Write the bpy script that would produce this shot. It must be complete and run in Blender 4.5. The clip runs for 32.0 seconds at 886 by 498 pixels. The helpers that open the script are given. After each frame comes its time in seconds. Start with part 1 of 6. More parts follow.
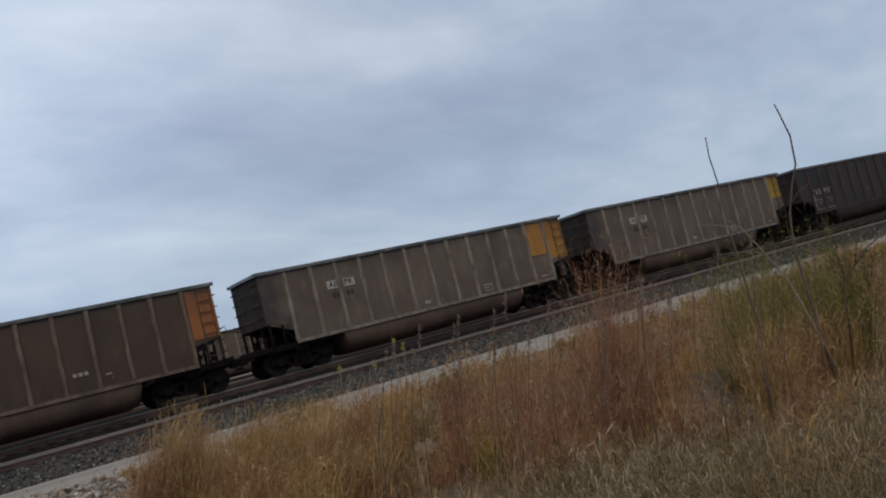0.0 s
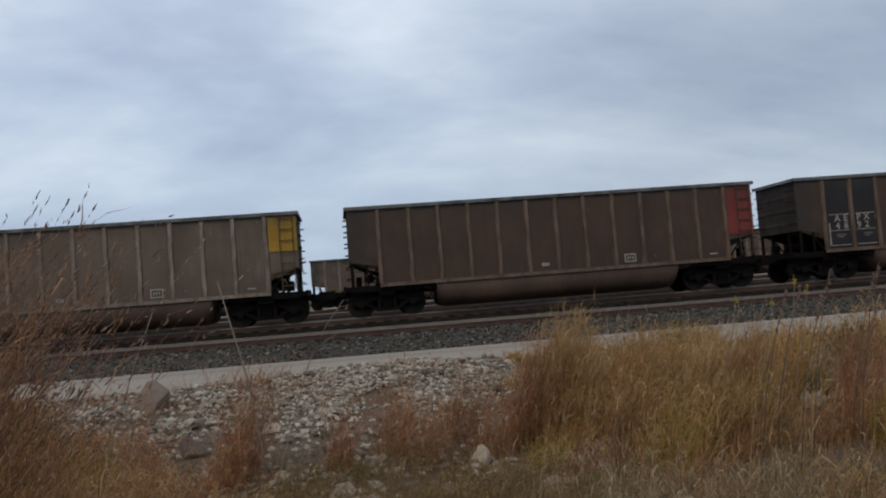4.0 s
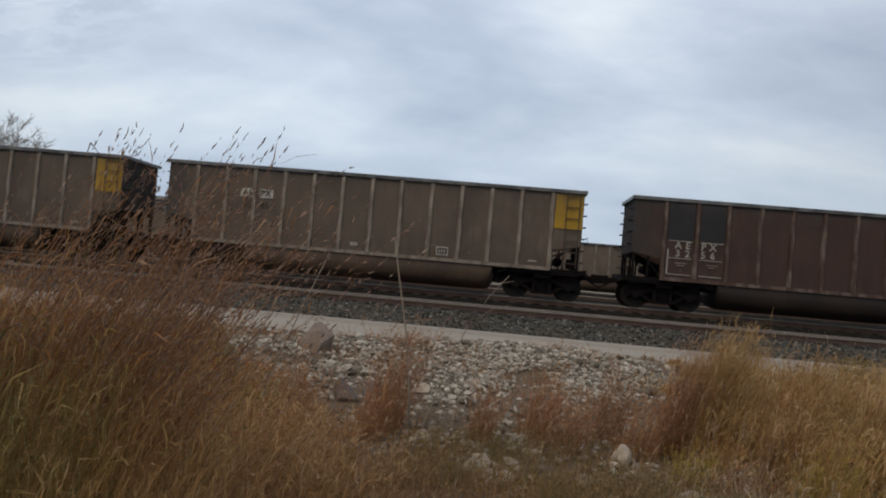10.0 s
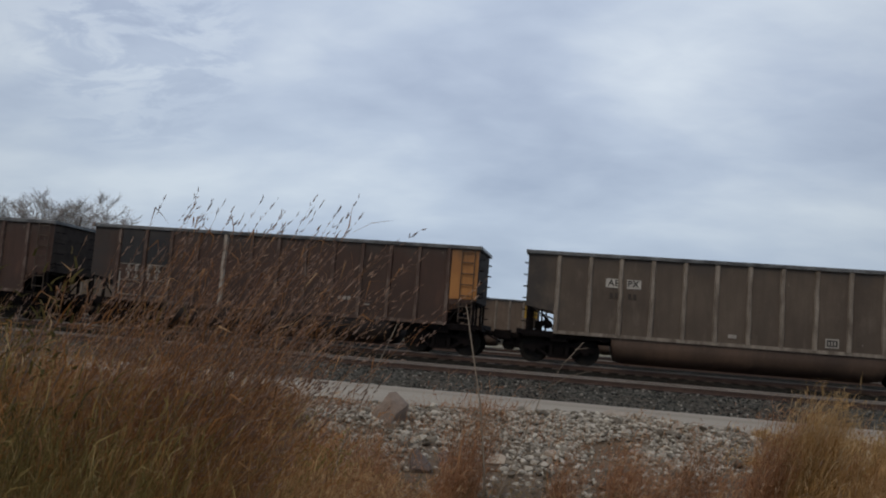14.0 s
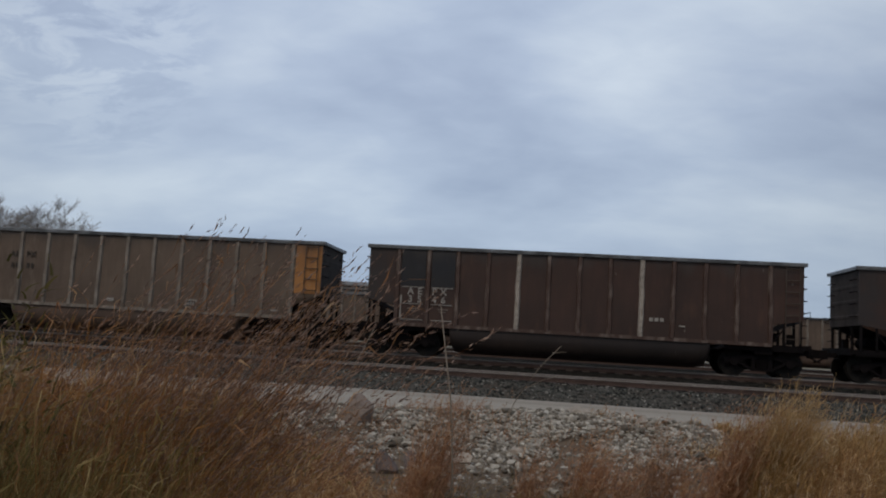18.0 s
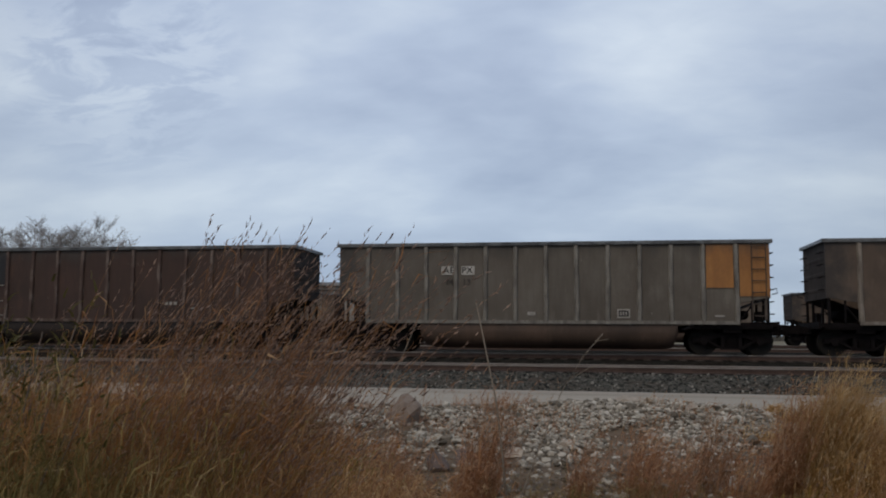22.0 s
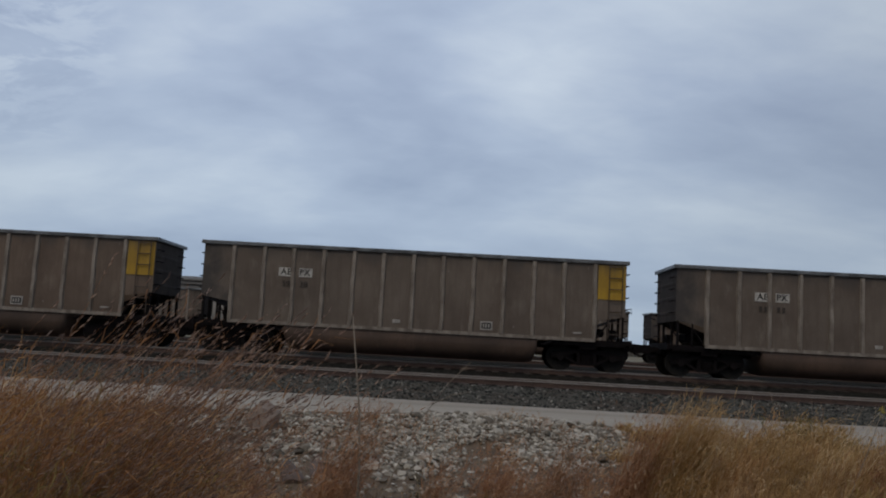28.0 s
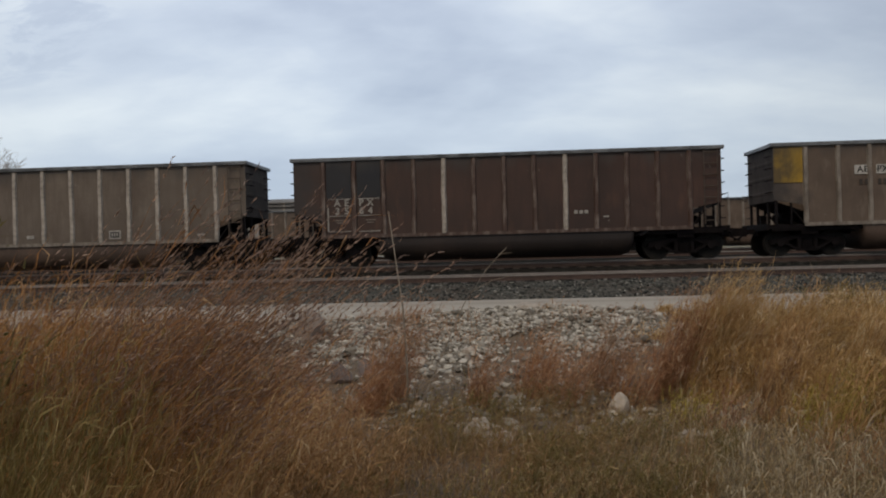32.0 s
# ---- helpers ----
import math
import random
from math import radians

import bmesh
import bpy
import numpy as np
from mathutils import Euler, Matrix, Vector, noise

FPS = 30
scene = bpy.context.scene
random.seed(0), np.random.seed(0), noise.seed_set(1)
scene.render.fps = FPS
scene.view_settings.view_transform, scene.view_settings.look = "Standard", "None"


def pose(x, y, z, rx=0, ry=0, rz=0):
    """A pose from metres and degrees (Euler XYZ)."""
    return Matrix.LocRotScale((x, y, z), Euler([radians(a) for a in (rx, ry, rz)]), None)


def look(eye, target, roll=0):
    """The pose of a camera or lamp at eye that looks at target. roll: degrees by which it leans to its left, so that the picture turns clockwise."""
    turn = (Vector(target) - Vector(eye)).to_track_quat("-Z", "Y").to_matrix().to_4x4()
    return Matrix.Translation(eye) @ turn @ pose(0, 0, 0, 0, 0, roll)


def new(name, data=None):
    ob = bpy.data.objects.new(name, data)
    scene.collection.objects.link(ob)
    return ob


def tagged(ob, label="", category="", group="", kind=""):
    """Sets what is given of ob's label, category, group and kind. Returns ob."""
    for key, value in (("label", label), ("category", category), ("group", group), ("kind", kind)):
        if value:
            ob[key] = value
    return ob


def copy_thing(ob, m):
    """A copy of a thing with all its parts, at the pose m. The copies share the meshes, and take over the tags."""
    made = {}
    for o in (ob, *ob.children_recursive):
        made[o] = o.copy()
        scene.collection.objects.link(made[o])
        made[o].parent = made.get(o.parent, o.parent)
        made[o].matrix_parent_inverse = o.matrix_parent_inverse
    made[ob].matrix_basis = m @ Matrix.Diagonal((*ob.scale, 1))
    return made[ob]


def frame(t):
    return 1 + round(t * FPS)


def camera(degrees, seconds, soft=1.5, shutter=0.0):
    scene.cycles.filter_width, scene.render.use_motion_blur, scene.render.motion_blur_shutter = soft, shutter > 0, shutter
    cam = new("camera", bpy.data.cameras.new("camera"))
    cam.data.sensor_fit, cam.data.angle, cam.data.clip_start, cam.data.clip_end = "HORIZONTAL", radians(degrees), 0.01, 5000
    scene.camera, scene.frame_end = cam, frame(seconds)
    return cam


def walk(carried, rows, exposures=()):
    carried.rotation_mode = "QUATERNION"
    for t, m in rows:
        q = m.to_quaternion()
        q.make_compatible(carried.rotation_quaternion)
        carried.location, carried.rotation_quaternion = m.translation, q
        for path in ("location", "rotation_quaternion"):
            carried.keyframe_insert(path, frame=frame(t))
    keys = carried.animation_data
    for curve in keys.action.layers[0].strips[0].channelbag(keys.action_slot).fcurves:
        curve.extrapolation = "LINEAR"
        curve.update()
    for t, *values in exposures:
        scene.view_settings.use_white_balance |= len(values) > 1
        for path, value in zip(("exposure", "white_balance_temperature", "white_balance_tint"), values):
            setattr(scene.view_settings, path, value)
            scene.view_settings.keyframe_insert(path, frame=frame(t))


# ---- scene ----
SECONDS = 32.0
cam = camera(54.54, SECONDS, soft=2.0)
EYE = 0.63                     # eye height over the rails of the train's track

# seconds, stops, kelvin, tint: the phone warms and lifts its picture when it looks at the near bank
EXPOSURE = [
    (0.0, 0.05, 6450, 10), (1.0, -0.06, 6480, 10), (2.0, 0.0, 6550, 10), (4.0, 0.1, 6650, 10), (6.0, 0.34, 7050, 10), (8.0, 0.14, 6900, 10), (9.0, 0.16, 6900, 10), (10.0, 0.24, 6950, 10), (11.0, 0.14, 6900, 10), (13.0, 0.12, 6850, 10), (16.0, -0.26, 6450, 10), (17.0, 0.1, 6750, 10), (18.0, -0.1, 6500, 10), (19.0, -0.2, 6450, 10), (20.0, 0.04, 6750, 10), (21.0, 0.05, 6600, 10), (23.0, -0.06, 6550, 10), (24.0, 0.05, 6650, 10), (25.5, -0.08, 6500, 10), (28.0, -0.2, 6420, 10), (30.0, -0.34, 6500, 10), (31.0, -0.12, 6650, 10), (32.0, 0.28, 7050, 10),
]

# seconds, x, z (off the standing point), yaw, pitch, roll: a phone held in the hand
PATH = [
    (0, -0.00, -0.03, -32.30, 4.55, 14.33),
    (0.5, -0.03, -0.00, -20.92, 6.15, 14.18),
    (1, -0.03, 0.01, -14.95, 5.16, 15.55),
    (1.5, -0.03, 0.02, -13.75, 5.10, 14.47),
    (2, -0.00, 0.02, -12.60, 2.82, 13.18),
    (2.4, -0.12, 0.02, -8.85, 4.11, 11.55),
    (2.5, -0.15, 0.02, -5.79, 3.39, 9.10),
    (4.5, -0.03, 0.02, -6.60, 2.50, 2.12),
    (5, -0.01, 0.02, -4.51, 0.25, -1.06),
    (5.5, 0.00, -0.00, -1.74, -0.04, -1.00),
    (6, 0.02, -0.00, -0.29, 0.83, -0.30),
    (6.5, 0.02, 0.00, 2.07, 0.76, -2.74),
    (7, 0.02, 0.01, 0.44, 2.72, -3.54),
    (7.5, 0.01, 0.00, 1.11, 2.99, -2.50),
    (8, -0.00, -0.01, 4.42, 3.06, -4.56),
    (8.5, 0.00, -0.01, 4.09, 1.86, -5.69),
    (9, 0.03, -0.03, 3.32, 1.99, -6.32),
    (9.5, -0.00, -0.01, 3.43, 1.71, -5.40),
    (10, -0.01, 0.00, 4.57, 1.55, -4.97),
    (10.5, -0.02, 0.01, 5.23, 2.85, -2.76),
    (11, -0.01, 0.00, 4.24, 2.70, -1.70),
    (11.5, -0.02, -0.01, 2.07, 3.26, -2.78),
    (12, -0.01, -0.01, 5.36, 3.54, -3.03),
    (12.5, -0.04, -0.00, 8.52, 2.30, -5.28),
    (13, -0.03, -0.01, 8.46, 3.37, -4.76),
    (13.5, -0.01, -0.02, 9.96, 4.77, -4.08),
    (15.7, 0.00, -0.02, 5.93, 7.09, -6.16),
    (16, -0.00, -0.03, 7.95, 5.92, -2.35),
    (16.5, -0.02, 0.00, 11.15, 3.05, -3.36),
    (17, -0.02, 0.03, 11.92, 3.51, -2.75),
    (17.5, 0.01, -0.04, 9.72, 5.31, -3.53),
    (18, 0.01, -0.04, 7.21, 6.05, -3.39),
    (18.5, 0.03, -0.04, 3.42, 7.32, -3.11),
    (19, 0.01, -0.02, 6.22, 6.33, -1.37),
    (19.5, 0.01, -0.02, 5.99, 4.08, -0.86),
    (20, 0.03, -0.01, 8.17, 3.78, 0.33),
    (20.5, 0.01, -0.01, 10.41, 4.21, 2.16),
    (21, 0.01, -0.02, 10.11, 5.06, 0.42),
    (21.5, -0.01, -0.03, 10.86, 4.59, 0.04),
    (22, -0.04, -0.03, 9.87, 5.71, -0.40),
    (22.5, -0.03, -0.04, 10.52, 5.15, 0.00),
    (23, -0.03, -0.05, 10.91, 4.23, -0.07),
    (23.5, -0.00, -0.03, 10.04, 3.59, -2.83),
    (24, 0.00, -0.02, 4.75, 5.53, -2.10),
    (24.5, -0.00, -0.02, 2.34, 4.99, -3.11),
    (26.5, 0.05, 0.08, -2.41, 5.19, -1.74),
    (27, 0.08, 0.08, -0.71, 5.01, -1.76),
    (27.5, 0.04, 0.08, -0.50, 6.46, -2.11),
    (28, 0.06, 0.08, 1.39, 6.20, -3.15),
    (28.5, 0.07, 0.08, 0.59, 5.87, -2.60),
    (29, 0.08, 0.06, 0.14, 6.10, -3.03),
    (29.5, 0.04, 0.02, -3.08, 8.48, -2.80),
    (30, -0.01, -0.00, -2.12, 5.53, -2.05),
    (30.5, -0.03, -0.03, 2.71, 4.84, -0.75),
    (31, -0.01, -0.05, 7.41, 3.72, -3.61),
    (31.5, 0.01, -0.05, 6.44, 3.43, -0.52),
    (31.7, 0.04, -0.05, 2.83, 0.76, 0.17),
    (32, 0.06, -0.05, 3.74, -0.06, 1.52),
]
walk(cam, [(t, pose(x, 0, EYE + z, 90 + p, r, y)) for t, x, z, y, p, r in PATH], EXPOSURE)


def train_shift(t):
    """How far the train has rolled by t seconds; it gathers speed."""
    u = (t - 16) / 16
    return sum(c * u ** k for k, c in enumerate((67.449, 112.366, 14.548, 0.383, 0.192, -0.496)))


# ---- light: a closed, uneven layer of cloud ----
def sky():
    world = bpy.data.worlds.new("overcast")
    scene.world = world
    world.use_nodes = True
    nt = world.node_tree
    N, L = nt.nodes, nt.links
    back = N["Background"]
    co = N.new("ShaderNodeTexCoord")
    sep = N.new("ShaderNodeSeparateXYZ")
    L.new(co.outputs["Generated"], sep.inputs[0])
    lift = N.new("ShaderNodeMath")
    lift.operation = "MAXIMUM"
    lift.inputs[1].default_value = 0.0
    L.new(sep.outputs["Z"], lift.inputs[0])
    add = N.new("ShaderNodeMath")
    add.operation = "ADD"
    add.inputs[1].default_value = 0.30
    L.new(lift.outputs[0], add.inputs[0])
    comb = N.new("ShaderNodeCombineXYZ")
    for k, axis in enumerate("XY"):
        d = N.new("ShaderNodeMath")
        d.operation = "DIVIDE"
        L.new(sep.outputs[axis], d.inputs[0])
        L.new(add.outputs[0], d.inputs[1])
        L.new(d.outputs[0], comb.inputs[k])
    turn = N.new("ShaderNodeMapping")
    turn.inputs["Rotation"].default_value = (0, 0, radians(-35))
    turn.inputs["Scale"].default_value = (0.8, 1.25, 1.0)
    turn.inputs["Location"].default_value = (0.9, 0.35, 0.0)
    L.new(comb.outputs[0], turn.inputs["Vector"])
    big = N.new("ShaderNodeTexNoise")
    big.inputs["Scale"].default_value = 1.05
    big.inputs["Detail"].default_value = 4.0
    big.inputs["Roughness"].default_value = 0.5
    big.inputs["Distortion"].default_value = 0.4
    L.new(turn.outputs[0], big.inputs["Vector"])
    fine = N.new("ShaderNodeTexNoise")
    fine.inputs["Scale"].default_value = 3.4
    fine.inputs["Detail"].default_value = 4.0
    L.new(turn.outputs[0], fine.inputs["Vector"])
    wisp = N.new("ShaderNodeTexNoise")
    wisp.inputs["Scale"].default_value = 7.5
    wisp.inputs["Detail"].default_value = 6.0
    wisp.inputs["Roughness"].default_value = 0.62
    wisp.inputs["Distortion"].default_value = 0.5
    L.new(turn.outputs[0], wisp.inputs["Vector"])
    soft_mix = N.new("ShaderNodeMix")
    soft_mix.data_type = "FLOAT"
    soft_mix.inputs["Factor"].default_value = 0.26
    L.new(big.outputs["Fac"], soft_mix.inputs["A"])
    L.new(fine.outputs["Fac"], soft_mix.inputs["B"])
    mix = N.new("ShaderNodeMix")
    mix.data_type = "FLOAT"
    mix.inputs["Factor"].default_value = 0.09
    L.new(soft_mix.outputs["Result"], mix.inputs["A"])
    L.new(wisp.outputs["Fac"], mix.inputs["B"])
    # a ragged darker bank of cloud in the north-west
    aim = N.new("ShaderNodeVectorMath")
    aim.operation = "DOT_PRODUCT"
    aim.inputs[1].default_value = Vector((-0.497, 0.82, 0.295)).normalized()
    L.new(co.outputs["Generated"], aim.inputs[0])
    bank = N.new("ShaderNodeMapRange")
    bank.interpolation_type = "SMOOTHSTEP"
    bank.inputs["From Min"].default_value, bank.inputs["From Max"].default_value = 0.987, 0.999
    bank.inputs["To Min"].default_value, bank.inputs["To Max"].default_value = 0.0, 0.10
    L.new(aim.outputs["Value"], bank.inputs["Value"])
    torn = N.new("ShaderNodeMath")
    torn.operation = "MULTIPLY"
    L.new(bank.outputs["Result"], torn.inputs[0])
    rag = N.new("ShaderNodeMapRange")
    rag.interpolation_type = "SMOOTHSTEP"
    rag.inputs["From Min"].default_value, rag.inputs["From Max"].default_value = 0.44, 0.60
    L.new(wisp.outputs["Fac"], rag.inputs["Value"])
    L.new(rag.outputs["Result"], torn.inputs[1])
    thick = N.new("ShaderNodeMath")
    thick.operation = "SUBTRACT"
    L.new(mix.outputs["Result"], thick.inputs[0])
    L.new(torn.outputs[0], thick.inputs[1])
    ramp = N.new("ShaderNodeValToRGB")
    e = ramp.color_ramp.elements
    e[0].position, e[0].color = 0.36, (0.281, 0.351, 0.494, 1)
    e[1].position, e[1].color = 0.64, (0.602, 0.684, 0.782, 1)
    mid = e.new(0.5)
    mid.color = (0.414, 0.497, 0.638, 1)
    L.new(thick.outputs[0], ramp.inputs["Fac"])
    # the layer thins to a paler band towards the horizon
    low = N.new("ShaderNodeMapRange")
    low.inputs["From Min"].default_value, low.inputs["From Max"].default_value = 0.0, 0.30
    low.inputs["To Min"].default_value, low.inputs["To Max"].default_value = 0.6, 0.0
    L.new(lift.outputs[0], low.inputs["Value"])
    pale = N.new("ShaderNodeMix")
    pale.data_type = "RGBA"
    pale.inputs["B"].default_value = (0.439, 0.550, 0.665, 1)
    L.new(low.outputs["Result"], pale.inputs["Factor"])
    L.new(ramp.outputs["Color"], pale.inputs["A"])
    # thinner cloud round the hidden sun lets more light through
    dot = N.new("ShaderNodeVectorMath")
    dot.operation = "DOT_PRODUCT"
    dot.inputs[1].default_value = Vector((-0.17, 0.88, 0.44)).normalized()
    L.new(co.outputs["Generated"], dot.inputs[0])
    glow = N.new("ShaderNodeMapRange")
    glow.interpolation_type = "SMOOTHSTEP"
    glow.inputs["From Min"].default_value, glow.inputs["From Max"].default_value = 0.78, 1.0
    glow.inputs["To Min"].default_value, glow.inputs["To Max"].default_value = 0.90, 1.13
    L.new(dot.outputs["Value"], glow.inputs["Value"])
    lit = N.new("ShaderNodeVectorMath")
    lit.operation = "SCALE"
    L.new(pale.outputs["Result"], lit.inputs[0])
    L.new(glow.outputs["Result"], lit.inputs["Scale"])
    L.new(lit.outputs[0], back.inputs["Color"])
    back.inputs["Strength"].default_value = 1.0
    sun = new("sun", bpy.data.lights.new("sun", "SUN"))
    sun.data.energy, sun.data.angle, sun.data.color = 0.9, radians(25), (1.0, 0.86, 0.68)
    sun.matrix_world = look((-20, -25, 45), (0, 20, 0))


sky()


# ---- materials ----
class Nodes:
    """Wiring of a Principled material."""

    def __init__(self, name, roughness=0.8, metallic=0.0, specular=0.3):
        self.mat = bpy.data.materials.new(name)
        self.mat.use_nodes = True
        self.nt = self.mat.node_tree
        self.out = self.nt.nodes["Principled BSDF"]
        self.out.inputs["Roughness"].default_value = roughness
        self.out.inputs["Metallic"].default_value = metallic
        self.out.inputs["Specular IOR Level"].default_value = specular
        self.co = self.nt.nodes.new("ShaderNodeTexCoord").outputs["Object"]

    def link(self, a, b):
        self.nt.links.new(a, b)

    def noise(self, scale, detail=4.0, stretch=None, rough=0.55, shift=None):
        n = self.nt.nodes.new("ShaderNodeTexNoise")
        n.inputs["Scale"].default_value, n.inputs["Detail"].default_value = scale, detail
        n.inputs["Roughness"].default_value = rough
        src = self.co
        if stretch or shift:
            m = self.nt.nodes.new("ShaderNodeMapping")
            m.inputs["Scale"].default_value = stretch or (1, 1, 1)
            self.link(src, m.inputs["Vector"])
            if shift:
                self.link(shift, m.inputs["Location"])
            src = m.outputs[0]
        self.link(src, n.inputs["Vector"])
        return n.outputs["Fac"]

    def voronoi(self, scale, feature="F1"):
        v = self.nt.nodes.new("ShaderNodeTexVoronoi")
        v.feature = feature
        v.inputs["Scale"].default_value = scale
        self.link(self.co, v.inputs["Vector"])
        return v

    def ramp(self, fac, stops):
        r = self.nt.nodes.new("ShaderNodeValToRGB")
        e = r.color_ramp.elements
        while len(e) < len(stops):
            e.new(0.5)
        for k, (p, c) in enumerate(stops):
            e[k].position, e[k].color = p, (*c, 1) if len(c) == 3 else c
        self.link(fac, r.inputs["Fac"])
        return r.outputs["Color"]

    def mix(self, fac, a, b, blend="MIX"):
        m = self.nt.nodes.new("ShaderNodeMix")
        m.data_type, m.blend_type = "RGBA", blend
        for value, slot in ((fac, "Factor"), (a, "A"), (b, "B")):
            sock = [i for i in m.inputs if i.name == slot and (i.type == "RGBA" or slot == "Factor" and i.type == "VALUE")][0]
            if isinstance(value, (int, float)):
                sock.default_value = value
            elif isinstance(value, tuple):
                sock.default_value = (*value, 1)
            else:
                self.link(value, sock)
        return [o for o in m.outputs if o.type == "RGBA"][0]

    def maths(self, op, a, b):
        m = self.nt.nodes.new("ShaderNodeMath")
        m.operation = op
        for k, v in enumerate((a, b)):
            if isinstance(v, (int, float)):
                m.inputs[k].default_value = v
            else:
                self.link(v, m.inputs[k])
        return m.outputs[0]

    def random(self):
        return self.nt.nodes.new("ShaderNodeObjectInfo").outputs["Random"]

    def island(self):
        return self.nt.nodes.new("ShaderNodeNewGeometry").outputs["Random Per Island"]

    def bump(self, height, strength, distance=0.02):
        b = self.nt.nodes.new("ShaderNodeBump")
        b.inputs["Strength"].default_value, b.inputs["Distance"].default_value = strength, distance
        self.link(height, b.inputs["Height"])
        self.link(b.outputs[0], self.out.inputs["Normal"])

    def colour(self, c):
        if isinstance(c, tuple):
            self.out.inputs["Base Color"].default_value = (*c, 1)
        else:
            self.link(c, self.out.inputs["Base Color"])
        return self.mat


def painted_steel(name, base, stain, pale, rough=0.6, rust=0.5, metallic=0.0, spec=0.35):
    """Weathered car side: base coat, vertical run-off streaks, coal dust, worn pale scuffs."""
    n = Nodes(name, rough, metallic, spec)
    blot = n.noise(0.55, 4)
    run = n.noise(3.0, 5, (2.2, 2.2, 0.22))
    grain = n.noise(26, 3)
    c = n.mix(n.ramp(blot, [(0.35, (0, 0, 0)), (0.68, (1, 1, 1))]), base, stain)
    c = n.mix(n.maths("MULTIPLY", n.ramp(run, [(0.45, (0, 0, 0)), (0.75, (1, 1, 1))]), 0.55), c, stain)
    c = n.mix(n.maths("MULTIPLY", n.ramp(n.noise(1.7, 6, (1.5, 1.5, 0.5)), [(0.58, (0, 0, 0)), (0.74, (1, 1, 1))]), rust), c, pale)
    sep = n.nt.nodes.new("ShaderNodeSeparateXYZ")
    n.link(n.co, sep.inputs[0])
    sheet = n.maths("FLOOR", n.maths("MULTIPLY", n.maths("ADD", sep.outputs["X"], 6.2), 0.969), 0)
    tone = n.nt.nodes.new("ShaderNodeTexWhiteNoise")
    tone.noise_dimensions = "1D"
    n.link(n.maths("ADD", sheet, n.maths("MULTIPLY", n.random(), 40.0)), tone.inputs["W"])
    c = n.mix(1.0, c, n.ramp(tone.outputs["Value"], [(0.0, (0.93, 0.925, 0.92)), (1.0, (1.07, 1.065, 1.06))]), "MULTIPLY")
    spill = n.maths("MULTIPLY", n.ramp(n.maths("ADD", n.maths("MULTIPLY", sep.outputs["Z"], 0.2), n.maths("MULTIPLY", n.noise(1.6, 4, (1.4, 1.4, 0.25)), 0.22)), [(0.76, (0, 0, 0)), (0.86, (1, 1, 1))]), 0.65)
    c = n.mix(spill, c, (0.055, 0.046, 0.040))
    # coal soot blown over the trailing end bay
    reach = n.maths("SUBTRACT", n.maths("MULTIPLY", sep.outputs["X"], -1.0), n.maths("MULTIPLY", sep.outputs["Z"], 0.24))
    soot = n.ramp(n.maths("ADD", n.maths("MULTIPLY", n.maths("SUBTRACT", reach, 5.4), 0.30), n.maths("MULTIPLY", n.noise(1.9, 5), 0.55)), [(0.33, (0, 0, 0)), (0.58, (1, 1, 1))])
    c = n.mix(n.maths("MULTIPLY", soot, 0.8), c, (0.028, 0.024, 0.022))
    chips = n.maths("MULTIPLY", n.ramp(n.noise(5.5, 3, (1.0, 1.0, 0.45)), [(0.70, (0, 0, 0)), (0.74, (1, 1, 1))]), 0.45)
    c = n.mix(chips, c, (0.30, 0.265, 0.225))
    c = n.mix(0.16, c, n.ramp(grain, [(0.3, (0.0, 0.0, 0.0)), (0.7, (0.6, 0.6, 0.6))]), "OVERLAY")
    n.bump(n.noise(1.3, 3), 0.25, 0.03)
    return n.colour(c)


def plain(name, base, rough=0.7, vary=0.25, scale=12, metallic=0.0, spec=0.3):
    n = Nodes(name, rough, metallic, spec)
    dark = tuple(v * (1 - vary) for v in base)
    light = tuple(min(1, v * (1 + vary)) for v in base)
    c = n.ramp(n.mix(0.4, n.noise(scale, 5), n.noise(scale / 9, 3)), [(0.32, dark), (0.68, light)])
    return n.colour(c)


def worn_rib(name, dull, bright, low=0.36, high=0.66):
    """Stakes rubbed to paler metal in long patches, each stake its own pattern."""
    n = Nodes(name, 0.55, 0, 0.35)
    shift = n.nt.nodes.new("ShaderNodeCombineXYZ")
    for k in range(3):
        n.link(n.maths("MULTIPLY", n.random(), 30.0 + 7 * k), shift.inputs[k])
    patchy = n.noise(1.4, 5, (3.0, 3.0, 1.0), 0.6, shift.outputs[0])
    c = n.ramp(patchy, [(low, dull), (high, bright)])
    c = n.mix(0.2, c, n.ramp(n.noise(24, 4), [(0.3, (0.0, 0.0, 0.0)), (0.7, (0.6, 0.6, 0.6))]), "OVERLAY")
    return n.colour(c)


GREY = painted_steel("grey_car_side", (0.146, 0.112, 0.084), (0.084, 0.059, 0.042), (0.200, 0.163, 0.125))
ASH = painted_steel("ash_grey_car_side", (0.137, 0.116, 0.092), (0.085, 0.067, 0.050), (0.192, 0.165, 0.133))
DUN = painted_steel("dun_car_side", (0.112, 0.084, 0.061), (0.064, 0.045, 0.032), (0.155, 0.124, 0.093))
GREYB = painted_steel("tan_car_side", (0.142, 0.099, 0.069), (0.079, 0.052, 0.035), (0.194, 0.149, 0.108))
BROWN = painted_steel("brown_car_side", (0.062, 0.030, 0.020), (0.034, 0.018, 0.012), (0.100, 0.047, 0.028))
RUSTY = painted_steel("red_brown_car_side", (0.075, 0.044, 0.028), (0.042, 0.027, 0.018), (0.098, 0.057, 0.034))
